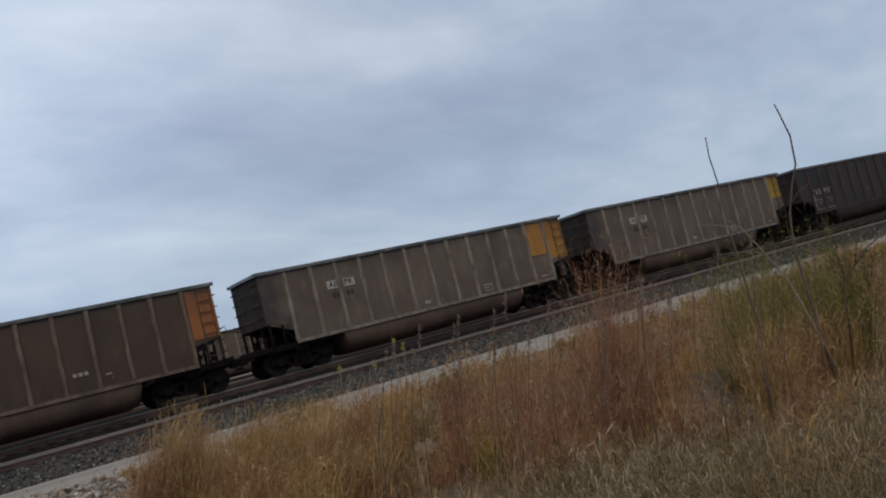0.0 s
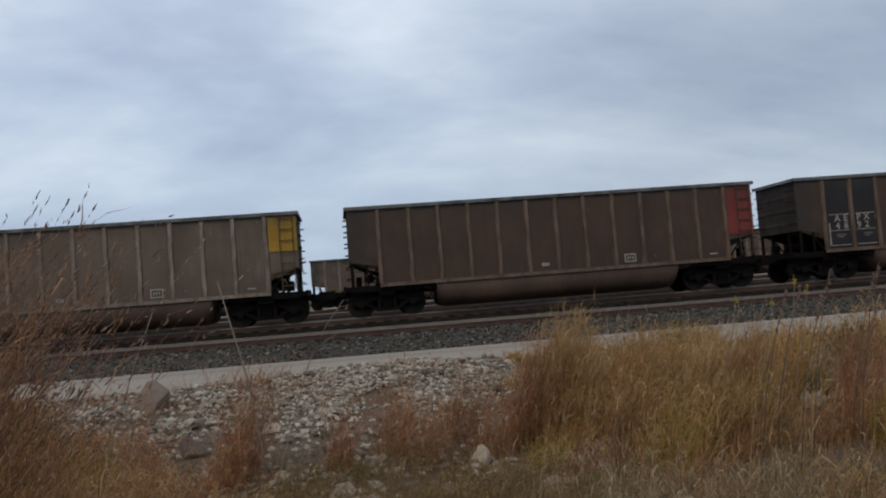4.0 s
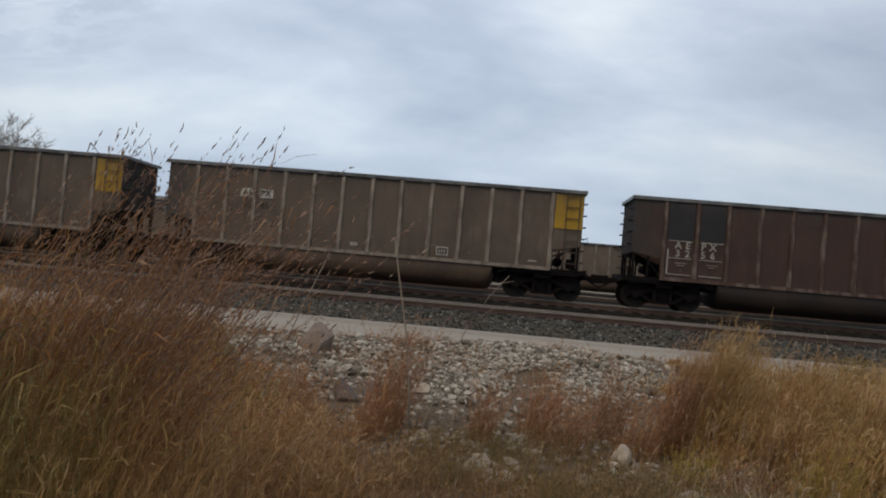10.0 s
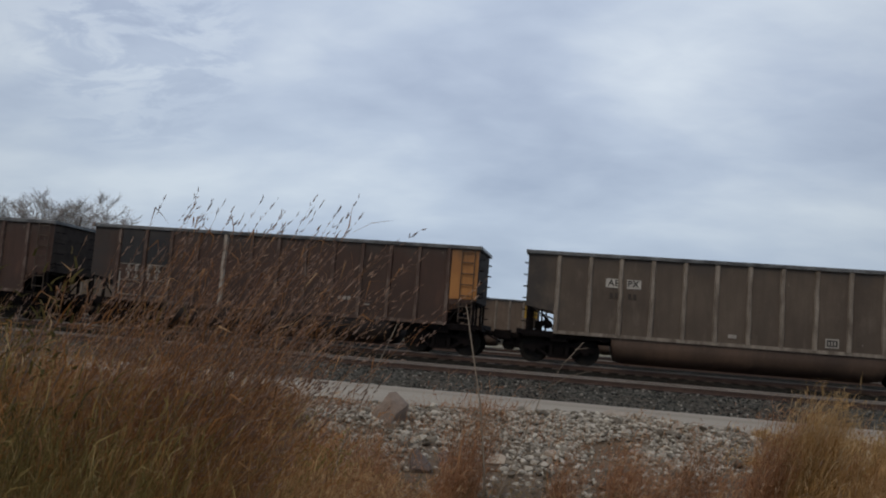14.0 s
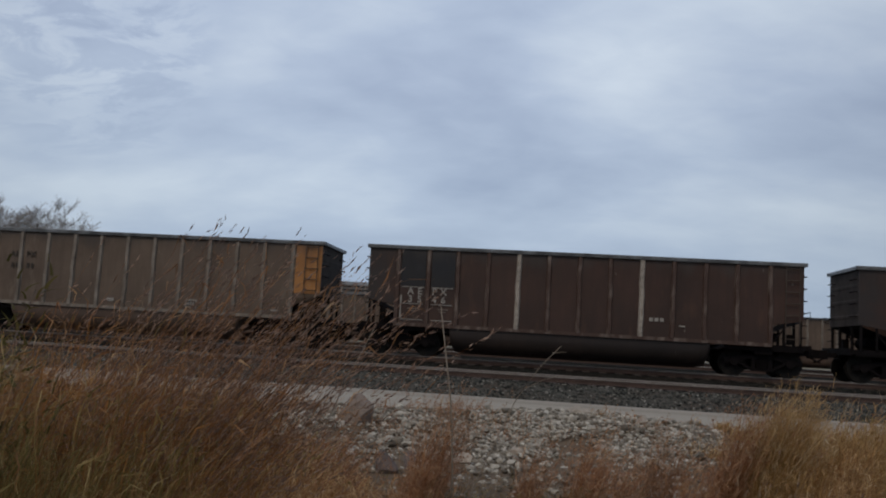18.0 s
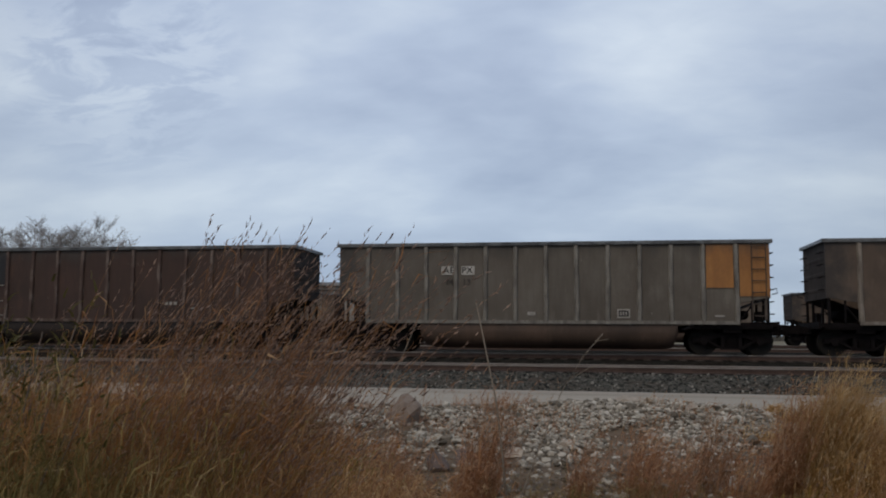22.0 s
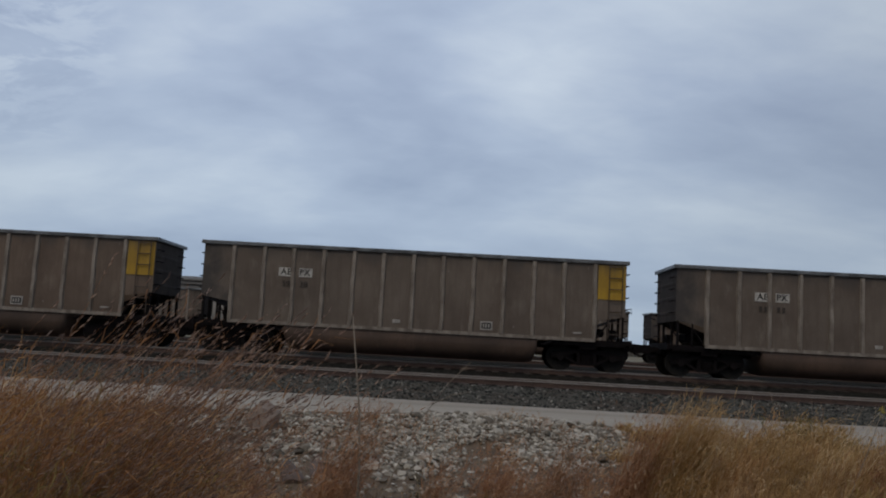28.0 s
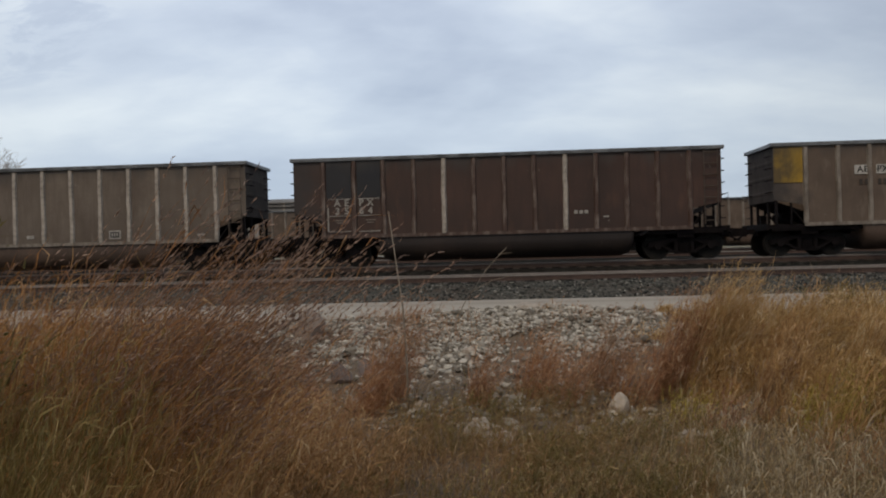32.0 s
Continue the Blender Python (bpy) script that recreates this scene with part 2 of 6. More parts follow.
DARK = painted_steel("dark_car_side", (0.034, 0.026, 0.023), (0.020, 0.017, 0.016), (0.055, 0.042, 0.035))
PAINT = {
    "yellow": painted_steel("yellow_paint", (0.4, 0.235, 0.016), (0.2, 0.115, 0.016), (0.48, 0.31, 0.05), 0.55, 0.4),
    "amber": painted_steel("amber_paint", (0.40, 0.185, 0.030), (0.22, 0.10, 0.02), (0.45, 0.23, 0.05), 0.55, 0.4),
    "rust": painted_steel("rust_orange_paint", (0.30, 0.105, 0.030), (0.16, 0.062, 0.022), (0.36, 0.15, 0.05), 0.55, 0.4),
    "orange": painted_steel("orange_paint", (0.38, 0.165, 0.045), (0.20, 0.085, 0.028), (0.43, 0.21, 0.07), 0.55, 0.4),
    "red": painted_steel("red_paint", (0.19, 0.032, 0.026), (0.095, 0.024, 0.020), (0.24, 0.06, 0.045), 0.5, 0.3),
    "black": painted_steel("black_panel_paint", (0.013, 0.014, 0.018), (0.020, 0.017, 0.016), (0.045, 0.042, 0.045), 0.6, 0.3),
}
RIB_GREY = worn_rib("grey_rib_worn", (0.125, 0.097, 0.073), (0.265, 0.222, 0.178))
RIB_ASH = worn_rib("ash_rib_worn", (0.110, 0.095, 0.078), (0.240, 0.215, 0.180))
RIB_RUSTY = worn_rib("red_brown_rib_worn", (0.085, 0.052, 0.035), (0.170, 0.118, 0.085))
RIB_BROWN = worn_rib("brown_rib_worn", (0.066, 0.035, 0.024), (0.200, 0.155, 0.125), 0.47, 0.74)
RIB_PALE = plain("pale_primer_rib", (0.30, 0.255, 0.21), 0.6, 0.4, 8)
RIM = plain("cool_grey_top_chord", (0.125, 0.128, 0.130), 0.42, 0.75, 2.5)
# one dark brown for the end sheets of every car, whatever its side colour
ENDDARK = plain("dark_brown_end", (0.050, 0.039, 0.033), 0.85, 0.55, 1.6, 0.0, 0.2)
FAINT = plain("faint_numerals", (0.044, 0.034, 0.027), 0.7, 0.3, 14)
IRON = plain("grimy_ladder_iron", (0.062, 0.045, 0.034), 0.75, 0.4, 9)
# one near-black for running gear and end fittings, well below bare steel
NEARBLACK = plain("near_black_steel", (0.006, 0.004, 0.004), 0.85, 0.5, 10, 0.0, 0.15)
TUB = painted_steel("belly_tub_dust", (0.122, 0.076, 0.052), (0.060, 0.039, 0.028), (0.150, 0.101, 0.071))
TUBDARK = painted_steel("dark_belly_tub", (0.034, 0.022, 0.017), (0.017, 0.012, 0.010), (0.048, 0.031, 0.023))
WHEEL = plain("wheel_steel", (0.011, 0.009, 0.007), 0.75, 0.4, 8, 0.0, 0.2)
WHITE = plain("stencil_white", (0.285, 0.258, 0.225), 0.7, 0.4, 8)
PLATE = plain("worn_white_plate", (0.40, 0.37, 0.325), 0.7, 0.5, 5)
DIM = plain("faded_stencil", (0.20, 0.160, 0.130), 0.7, 0.3, 14)
BLACK = plain("stencil_black", (0.021, 0.019, 0.018), 0.7, 0.2, 14)
RAIL = plain("rail_steel", (0.060, 0.036, 0.027), 0.7, 0.35, 5, 0.0)
RAILTOP = plain("rail_head_worn", (0.217, 0.183, 0.157), 0.5, 0.25, 3, 0.0)
TIE = plain("creosoted_timber", (0.075, 0.058, 0.046), 0.85, 0.4, 8)
BOXGREY = painted_steel("pale_boxcar_side", (0.46, 0.44, 0.41), (0.30, 0.28, 0.25), (0.55, 0.53, 0.5))
BARK = plain("grey_bark", (0.169, 0.138, 0.120), 0.9, 0.35, 9)
STALK = plain("dead_stalk", (0.115, 0.084, 0.064), 0.85, 0.35, 30)
DRYTWIG = plain("pale_dry_twig", (0.225, 0.180, 0.135), 0.85, 0.3, 30)


def ground_material():
    n = Nodes("dry_soil", 0.95, 0, 0.15)
    soil = n.ramp(n.noise(1.1, 6), [(0.3, (0.075, 0.048, 0.030)), (0.55, (0.135, 0.090, 0.056)), (0.75, (0.20, 0.145, 0.095))])
    grit = n.ramp(n.noise(22, 5), [(0.35, (0.06, 0.042, 0.029)), (0.7, (0.24, 0.185, 0.130))])
    n.bump(n.noise(14, 5), 0.6, 0.04)
    return n.colour(n.mix(0.45, soil, grit))


def road_material():
    n = Nodes("gravel_road", 0.95, 0, 0.15)
    n_bands = n.noise(0.5, 4, (0.06, 2.4, 1.0))
    track = n.ramp(n_bands, [(0.35, (0.275, 0.232, 0.182)), (0.65, (0.385, 0.335, 0.270))])
    grit = n.ramp(n.noise(55, 4), [(0.3, (0.20, 0.168, 0.134)), (0.7, (0.43, 0.378, 0.310))])
    n.bump(n.noise(60, 4), 0.4, 0.01)
    return n.colour(n.mix(0.35, track, grit))


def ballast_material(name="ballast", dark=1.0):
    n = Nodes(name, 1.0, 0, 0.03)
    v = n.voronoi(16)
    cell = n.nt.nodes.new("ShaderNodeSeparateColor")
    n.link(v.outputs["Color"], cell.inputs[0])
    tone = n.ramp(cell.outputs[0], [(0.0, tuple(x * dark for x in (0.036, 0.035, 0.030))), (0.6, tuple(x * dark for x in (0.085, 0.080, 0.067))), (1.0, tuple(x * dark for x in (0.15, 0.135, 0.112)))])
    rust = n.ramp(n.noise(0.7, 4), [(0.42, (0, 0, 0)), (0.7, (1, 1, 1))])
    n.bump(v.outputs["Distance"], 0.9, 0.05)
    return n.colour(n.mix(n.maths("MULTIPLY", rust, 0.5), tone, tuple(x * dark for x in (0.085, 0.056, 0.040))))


def stone_material(name, stops, relief=0.5):
    n = Nodes(name, 0.9, 0, 0.2)
    pick = n.maths("FRACT", n.maths("ADD", n.island(), n.random()), 0)
    c = n.ramp(pick, stops)
    c = n.mix(0.35, c, n.ramp(n.noise(9, 6), [(0.3, (0.12, 0.10, 0.085)), (0.7, (0.62, 0.58, 0.52))]), "OVERLAY")
    n.bump(n.noise(18, 5), relief, 0.02)
    return n.colour(c)


def grass_material(name, stops, patch, spots=None):
    """Dry blades: each its own tone, with broader patches of another tint over the field."""
    n = Nodes(name, 0.75, 0, 0.2)
    c = n.ramp(n.island(), stops)
    big = n.ramp(n.noise(0.55, 3), [(0.38, (0, 0, 0)), (0.66, (1, 1, 1))])
    c = n.mix(n.maths("MULTIPLY", big, 0.5), c, patch)
    if spots:
        small = n.ramp(n.noise(2.1, 3), [(0.46, (0, 0, 0)), (0.64, (1, 1, 1))])
        c = n.mix(n.maths("MULTIPLY", small, 0.65), c, spots)
    c = n.mix(1.0, c, n.ramp(n.random(), [(0.0, (0.84, 0.86, 0.88)), (0.5, (1.0, 1.0, 1.0)), (1.0, (1.14, 1.10, 1.02))]), "MULTIPLY")
    n.colour(c)
    thin = n.nt.nodes.new("ShaderNodeBsdfTranslucent")
    n.link(c, thin.inputs["Color"])
    mixer = n.nt.nodes.new("ShaderNodeMixShader")
    mixer.inputs[0].default_value = 0.42
    n.link(n.out.outputs[0], mixer.inputs[1])
    n.link(thin.outputs[0], mixer.inputs[2])
    n.link(mixer.outputs[0], n.nt.nodes["Material Output"].inputs["Surface"])
    return n.mat


# dark brown copy of the ballast with the train's shade put into its tone
SOIL, ROAD, BALLAST, BEDSHADE = ground_material(), road_material(), ballast_material(), ballast_material("shade_toned_bed", 0.24)
LIME = stone_material("limestone_rubble", [(0.0, (0.116, 0.097, 0.076)), (0.3, (0.238, 0.208, 0.168)), (0.7, (0.403, 0.367, 0.308)), (1.0, (0.563, 0.522, 0.450))])
BROWNROCK = stone_material("brown_boulder", [(0.0, (0.19, 0.145, 0.115)), (1.0, (0.25, 0.195, 0.160))], 0.5)
GREYROCK = stone_material("grey_broken_rock", [(0.0, (0.14, 0.110, 0.100)), (1.0, (0.21, 0.170, 0.155))], 0.8)
PALEROCK = stone_material("pale_block", [(0.0, (0.33, 0.28, 0.225)), (1.0, (0.44, 0.375, 0.31))], 0.7)
BALLSTONE = stone_material("ballast_pieces", [(0.0, (0.016, 0.017, 0.015)), (0.45, (0.052, 0.052, 0.045)), (0.85, (0.135, 0.130, 0.112)), (1.0, (0.34, 0.315, 0.275))])
GOLD = grass_material("golden_dry_grass", [(0.0, (0.115, 0.060, 0.022)), (0.3, (0.335, 0.190, 0.068)), (0.65, (0.520, 0.320, 0.126)), (0.9, (0.650, 0.450, 0.225)), (1.0, (0.840, 0.680, 0.450))], (0.460, 0.272, 0.100), (0.330, 0.200, 0.076))
RUSSET = grass_material("russet_bluestem", [(0.0, (0.106, 0.041, 0.013)), (0.3, (0.308, 0.125, 0.038)), (0.65, (0.493, 0.224, 0.069)), (0.9, (0.650, 0.358, 0.143)), (1.0, (0.918, 0.661, 0.358))], (0.269, 0.157, 0.045), (0.403, 0.159, 0.049))
SIENNA = grass_material("sienna_dry_grass", [(0.0, (0.140, 0.074, 0.036)), (0.35, (0.340, 0.188, 0.086)), (0.75, (0.520, 0.315, 0.150)), (1.0, (0.720, 0.520, 0.300))], (0.420, 0.245, 0.085), (0.310, 0.160, 0.070))
BRIGHT = grass_material("bright_tan_grass", [(0.0, (0.190, 0.105, 0.042)), (0.3, (0.440, 0.262, 0.104)), (0.65, (0.640, 0.420, 0.190)), (1.0, (0.840, 0.670, 0.430))], (0.560, 0.345, 0.130), (0.470, 0.275, 0.110))
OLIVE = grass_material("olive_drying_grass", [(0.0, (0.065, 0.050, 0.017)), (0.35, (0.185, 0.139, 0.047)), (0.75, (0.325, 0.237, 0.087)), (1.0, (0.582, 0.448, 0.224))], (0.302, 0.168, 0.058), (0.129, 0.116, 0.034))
CURLED = grass_material("curled_pale_leaves", [(0.0, (0.150, 0.100, 0.055)), (0.4, (0.340, 0.245, 0.145)), (1.0, (0.640, 0.530, 0.370))], (0.260, 0.190, 0.090))
YELLOWWEED = grass_material("yellow_green_weed", [(0.0, (0.170, 0.135, 0.028)), (0.6, (0.390, 0.300, 0.060)), (1.0, (0.600, 0.480, 0.120))], (0.330, 0.220, 0.060))
REDTUFT = grass_material("reddish_tuft_grass", [(0.0, (0.150, 0.070, 0.038)), (0.4, (0.350, 0.170, 0.092)), (0.8, (0.500, 0.285, 0.160)), (1.0, (0.640, 0.470, 0.300))], (0.390, 0.215, 0.085), (0.320, 0.138, 0.078))
GREYGRASS = grass_material("grey_dead_grass", [(0.0, (0.080, 0.060, 0.030)), (0.4, (0.220, 0.158, 0.084)), (0.8, (0.370, 0.275, 0.160)), (1.0, (0.560, 0.430, 0.275))], (0.140, 0.122, 0.044))
TALLRED = grass_material("tall_red_stalks", [(0.0, (0.112, 0.049, 0.025)), (0.4, (0.286, 0.137, 0.063)), (0.75, (0.437, 0.233, 0.110)), (0.95, (0.605, 0.386, 0.207)), (1.0, (0.784, 0.582, 0.358))], (0.381, 0.185, 0.074), (0.274, 0.119, 0.056))
STRAW = grass_material("pale_straw", [(0.0, (0.220, 0.116, 0.061)), (0.4, (0.396, 0.253, 0.138)), (1.0, (0.682, 0.550, 0.374))], (0.462, 0.319, 0.176))
MIXED = grass_material("thin_mixed_grass", [(0.0, (0.090, 0.054, 0.026)), (0.35, (0.222, 0.127, 0.057)), (0.7, (0.360, 0.205, 0.090)), (1.0, (0.600, 0.421, 0.239))], (0.300, 0.135, 0.057), (0.168, 0.119, 0.046))
GREENISH = grass_material("olive_green_weed", [(0.0, (0.090, 0.094, 0.026)), (0.6, (0.207, 0.198, 0.053)), (1.0, (0.336, 0.290, 0.094))], (0.241, 0.185, 0.050))
LEAF = grass_material("weed_leaves", [(0.0, (0.040, 0.040, 0.013)), (0.6, (0.085, 0.076, 0.025)), (1.0, (0.147, 0.109, 0.040))], (0.107, 0.079, 0.029))
SEED = grass_material("seed_heads", [(0.0, (0.150, 0.096, 0.076)), (0.6, (0.350, 0.238, 0.186)), (1.0, (0.600, 0.450, 0.360))], (0.300, 0.200, 0.155))
HEAD = grass_material("yellow_flower_tuft", [(0.0, (0.420, 0.330, 0.070)), (1.0, (0.660, 0.540, 0.150))], (0.520, 0.420, 0.100))
# twigs are paled, with some distance haze put into their colour
TWIGS = plain("bare_twigs", (0.306, 0.281, 0.269), 0.9, 0.3, 5)
FARWOOD = plain("far_woods", (0.10, 0.092, 0.078), 0.95, 0.4, 0.4)
FIELD = plain("far_field", (0.17, 0.14, 0.085), 0.95, 0.35, 0.15)


# ---- mesh helpers ----
class Solid:
    """Collects boxes, prisms and tubes into one mesh."""

    def __init__(self):
        self.v, self.f = [], []

    def add(self, verts, faces):
        k = len(self.v)
        self.v += [tuple(p) for p in verts]
        self.f += [tuple(i + k for i in f) for f in faces]
        return self

    def box(self, x0, x1, y0, y1, z0, z1):
        return self.add([(x, y, z) for z in (z0, z1) for y in (y0, y1) for x in (x0, x1)],
                        [(0, 2, 3, 1), (4, 5, 7, 6), (0, 1, 5, 4), (2, 6, 7, 3), (0, 4, 6, 2), (1, 3, 7, 5)])

    def prism_y(self, outline, y0, y1):
        """An outline of (x, z), pulled from y0 to y1."""
        n = len(outline)
        v = [(x, y0, z) for x, z in outline] + [(x, y1, z) for x, z in outline]
        return self.add(v, [tuple(range(n)), tuple(range(2 * n - 1, n - 1, -1))] + [(i, i + n, (i + 1) % n + n, (i + 1) % n) for i in range(n)])

    def prism_x(self, outline, x0, x1):
        """An outline of (y, z), pulled from x0 to x1."""
        n = len(outline)
        v = [(x0, y, z) for y, z in outline] + [(x1, y, z) for y, z in outline]
        return self.add(v, [tuple(range(n)), tuple(range(2 * n - 1, n - 1, -1))] + [(i, i + n, (i + 1) % n + n, (i + 1) % n) for i in range(n)])

    def tube(self, points, radii, sides=6):
        """A round bar through points."""
        pts = [Vector(p) for p in points]
        if isinstance(radii, (int, float)):
            radii = [radii] * len(pts)
        rings = []
        for k, p in enumerate(pts):
            d = (pts[min(k + 1, len(pts) - 1)] - pts[max(k - 1, 0)]).normalized()
            a = d.cross(Vector((0, 0, 1)) if abs(d.z) < 0.9 else Vector((1, 0, 0))).normalized()
            b = d.cross(a)
            rings += [p + (a * math.cos(w) + b * math.sin(w)) * radii[k] for w in (math.tau * i / sides for i in range(sides))]
        faces = [(k * sides + i, k * sides + (i + 1) % sides, (k + 1) * sides + (i + 1) % sides, (k + 1) * sides + i) for k in range(len(pts) - 1) for i in range(sides)]
        faces += [tuple(range(sides - 1, -1, -1)), tuple(range((len(pts) - 1) * sides, len(pts) * sides))]
        return self.add(rings, faces)

    def wheel(self, x, y0, y1, z, r, sides=24):
        ring = [(x + r * math.cos(math.tau * i / sides), z + r * math.sin(math.tau * i / sides)) for i in range(sides)]
        return self.prism_y(ring, y0, y1)

    def mesh(self, name, mat, smooth=False):
        me = bpy.data.meshes.new(name)
        me.from_pydata(self.v, [], self.f)
        me.materials.append(mat)
        bm = bmesh.new()
        bm.from_mesh(me)
        bmesh.ops.recalc_face_normals(bm, faces=bm.faces)
        bm.to_mesh(me)
        bm.free()
        if smooth:
            me.shade_smooth()
        return me


def raw_mesh(name, verts, faces, mat, smooth=False):
    me = bpy.data.meshes.new(name)
    me.from_pydata(verts, [], faces)
    me.materials.append(mat)
    if smooth:
        me.shade_smooth()
    return me


def part(name, mesh, parent, label="", m=None):
    """Links a mesh as one part under a thing or a part."""
    ob = new(name, mesh)
    ob.parent = parent
    if m is not None:
        ob.matrix_local = m
    if label:
        ob["label"] = label
    return ob


def thing(name, label, category, m=None, group="", kind="", mesh=None):
    ob = new(name, mesh)
    if m is not None:
        ob.matrix_world = m
    return tagged(ob, label, category, group, kind)


CACHE = {}


def cached(key, make):
    if key not in CACHE:
        CACHE[key] = make()
    return CACHE[key]


def letters(text, size, mat, spread=1.0):
    """Flat stencil lettering as a mesh in the x-z plane, facing -y, centred on the origin."""
    def make():
        curve = bpy.data.curves.new("stencil", "FONT")
        curve.body, curve.size, curve.align_x, curve.align_y = text, size, "CENTER", "CENTER"
        curve.extrude, curve.resolution_u, curve.space_character, curve.offset = 0.002, 3, spread, 0.006 * size / 0.3
        holder = bpy.data.objects.new("stencil", curve)
        scene.collection.objects.link(holder)
        bpy.context.view_layer.update()
        me = bpy.data.meshes.new_from_object(holder.evaluated_get(bpy.context.evaluated_depsgraph_get()))
        bpy.data.objects.remove(holder)
        me.transform(pose(0, 0, 0, 90))
        me.materials.clear()
        me.materials.append(mat)
        return me
    return cached(("text", text, size, mat.name, spread), make)


# ---- the ground: one sheet from under the eye to the horizon ----
TRACK_Y, NEAR_Y, FAR_Y, MID_Y = 30.72, 26.30, 66.5, 47.5      # centre lines of the tracks
NEAR_Z = -0.27


def ground_height(x, y):
    """Height of the bare ground."""
    h = np.interp(y, [-40, 0, 8, 15.5, 16.3, 21.4, 21.9, 24.2, 24.9, 27.9, 28.4, 33.2, 34.5, 44, 45.5, 49.5, 51, 63, 64.5, 75, 77, 400],
                  [-1.2, -1.0, -1.0, -0.80, -0.76, -0.74, -0.76, -0.50, -0.46, -0.46, -0.20, -0.20, -0.45, -0.45, -0.22, -0.22, -0.45, -0.45, -0.22, -0.22, -0.5, -1.0])
    return float(h)


def lumps(x, y):
    """Uneven soil, on the camera's side of the road only."""
    w = max(0.0, min(1.0, (15.8 - y) / 2.0))
    heap = 0.27 * math.exp(-((x - 0.6) / 2.6) ** 2 - ((y - 15.0) / 1.5) ** 2) + 0.10 * math.exp(-((x + 3.4) / 1.6) ** 2 - ((y - 14.0) / 1.4) ** 2)
    return w * (0.10 * noise.noise((x * 0.45, y * 0.45, 1.3)) + 0.04 * noise.noise((x * 1.7, y * 1.7, 4.1))) + heap


def height(x, y):
    return ground_height(x, y) + lumps(x, y)


def build_ground():
    xs = sorted(set([-2500, -900, -400, -200, -120, -80, -60, -45, 2500, 900, 400, 200, 120, 80, 60, 45] + [round(-36 + 0.6 * i, 2) for i in range(121)]))
    ys = [-2500, -600, -150, -60, -25, -12, -6] + [round(-3 + 0.5 * i, 2) for i in range(38)] + [16.3, 18, 19.5, 21.4, 21.9, 23, 24.2, 24.9, 27.9, 28.4, 33.2, 34.5, 44, 45.5, 49.5, 51, 63, 64.5, 75, 77, 110, 180, 400, 900, 2500]
    verts = [(x, y, height(x, y) if abs(x) < 100 else ground_height(x, y)) for y in ys for x in xs]
    w = len(xs)
    faces = [(j * w + i, j * w + i + 1, (j + 1) * w + i + 1, (j + 1) * w + i) for j in range(len(ys) - 1) for i in range(w - 1)]
    me = raw_mesh("ground", verts, faces, SOIL)
    for m in (ROAD, BALLAST, BEDSHADE, FIELD):
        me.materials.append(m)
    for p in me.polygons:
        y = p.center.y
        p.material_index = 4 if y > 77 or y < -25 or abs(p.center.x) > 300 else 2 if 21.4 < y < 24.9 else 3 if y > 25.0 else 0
    thing("ground", "dry soil, gravel and dark track bed falling towards the viewer", "ground", kind="structure", mesh=me)
    # the service road, a low crowned slab of packed stone
    s = Solid()
    half = [(16.35, -0.80), (16.45, -0.735), (17.6, -0.705), (19.0, -0.690), (20.4, -0.705), (21.35, -0.735), (21.5, -0.80)]
    n = 60
    rows = []
    for k in range(n + 1):
        x = -180 + 6 * k
        rows.append([(x, y + 0.10 * noise.noise((x * 0.3, y, 0)), z + 0.012 * noise.noise((x * 0.4, y * 3, 7))) for y, z in half])
    v = [p for r in rows for p in r]
    c = len(half)
    f = [(k * c + i, (k + 1) * c + i, (k + 1) * c + i + 1, k * c + i + 1) for k in range(n) for i in range(c - 1)]
    s.add(v, f)
    thing("road", "pale packed-gravel service road beside the tracks", "road", kind="structure", mesh=s.mesh("road", ROAD))


# ---- tracks ----
def rail_mesh():
    prof = [(-0.07, 0), (0.07, 0), (0.07, 0.015), (0.012, 0.04), (0.012, 0.125), (0.036, 0.137), (0.036, 0.165), (0.028, 0.172), (-0.028, 0.172), (-0.036, 0.165), (-0.036, 0.137), (-0.012, 0.125), (-0.012, 0.04), (-0.07, 0.015)]
    me = Solid().prism_x(prof, -300, 300).mesh("rail", RAIL)
    me.materials.append(RAILTOP)
    for p in me.polygons:
        if p.center.z > 0.14:
            p.material_index = 1
    return me


def build_track(y, ztop, label, ties=0, step=0.56):
    root = thing("railway_track", label, "track", pose(0, y, ztop - 0.172), kind="structure")
    for side in (-0.755, 0.755):
        part("rail", cached("rail", rail_mesh), root, "", pose(0, side, 0))
    if ties:
        me = cached("tie", lambda: Solid().box(-0.115, 0.115, -1.3, 1.3, -0.17, -0.004).mesh("tie", TIE))
        for k in range(ties):
            x = (k - ties / 2) * step + 4
            part("tie", me, root, "", pose(x, random.uniform(-0.03, 0.03), random.uniform(-0.012, 0.0), 0, 0, random.uniform(-1, 1)))


# ---- hopper cars ----
BAYS = [-6.20, -5.14, -4.12, -3.09, -2.06, -1.03, 0.0, 1.03, 2.06, 3.09, 4.12, 5.14, 6.20]
TOP, SILL, ENDLOW, L, W = 3.775, 1.07, 1.80, 7.24, 1.46


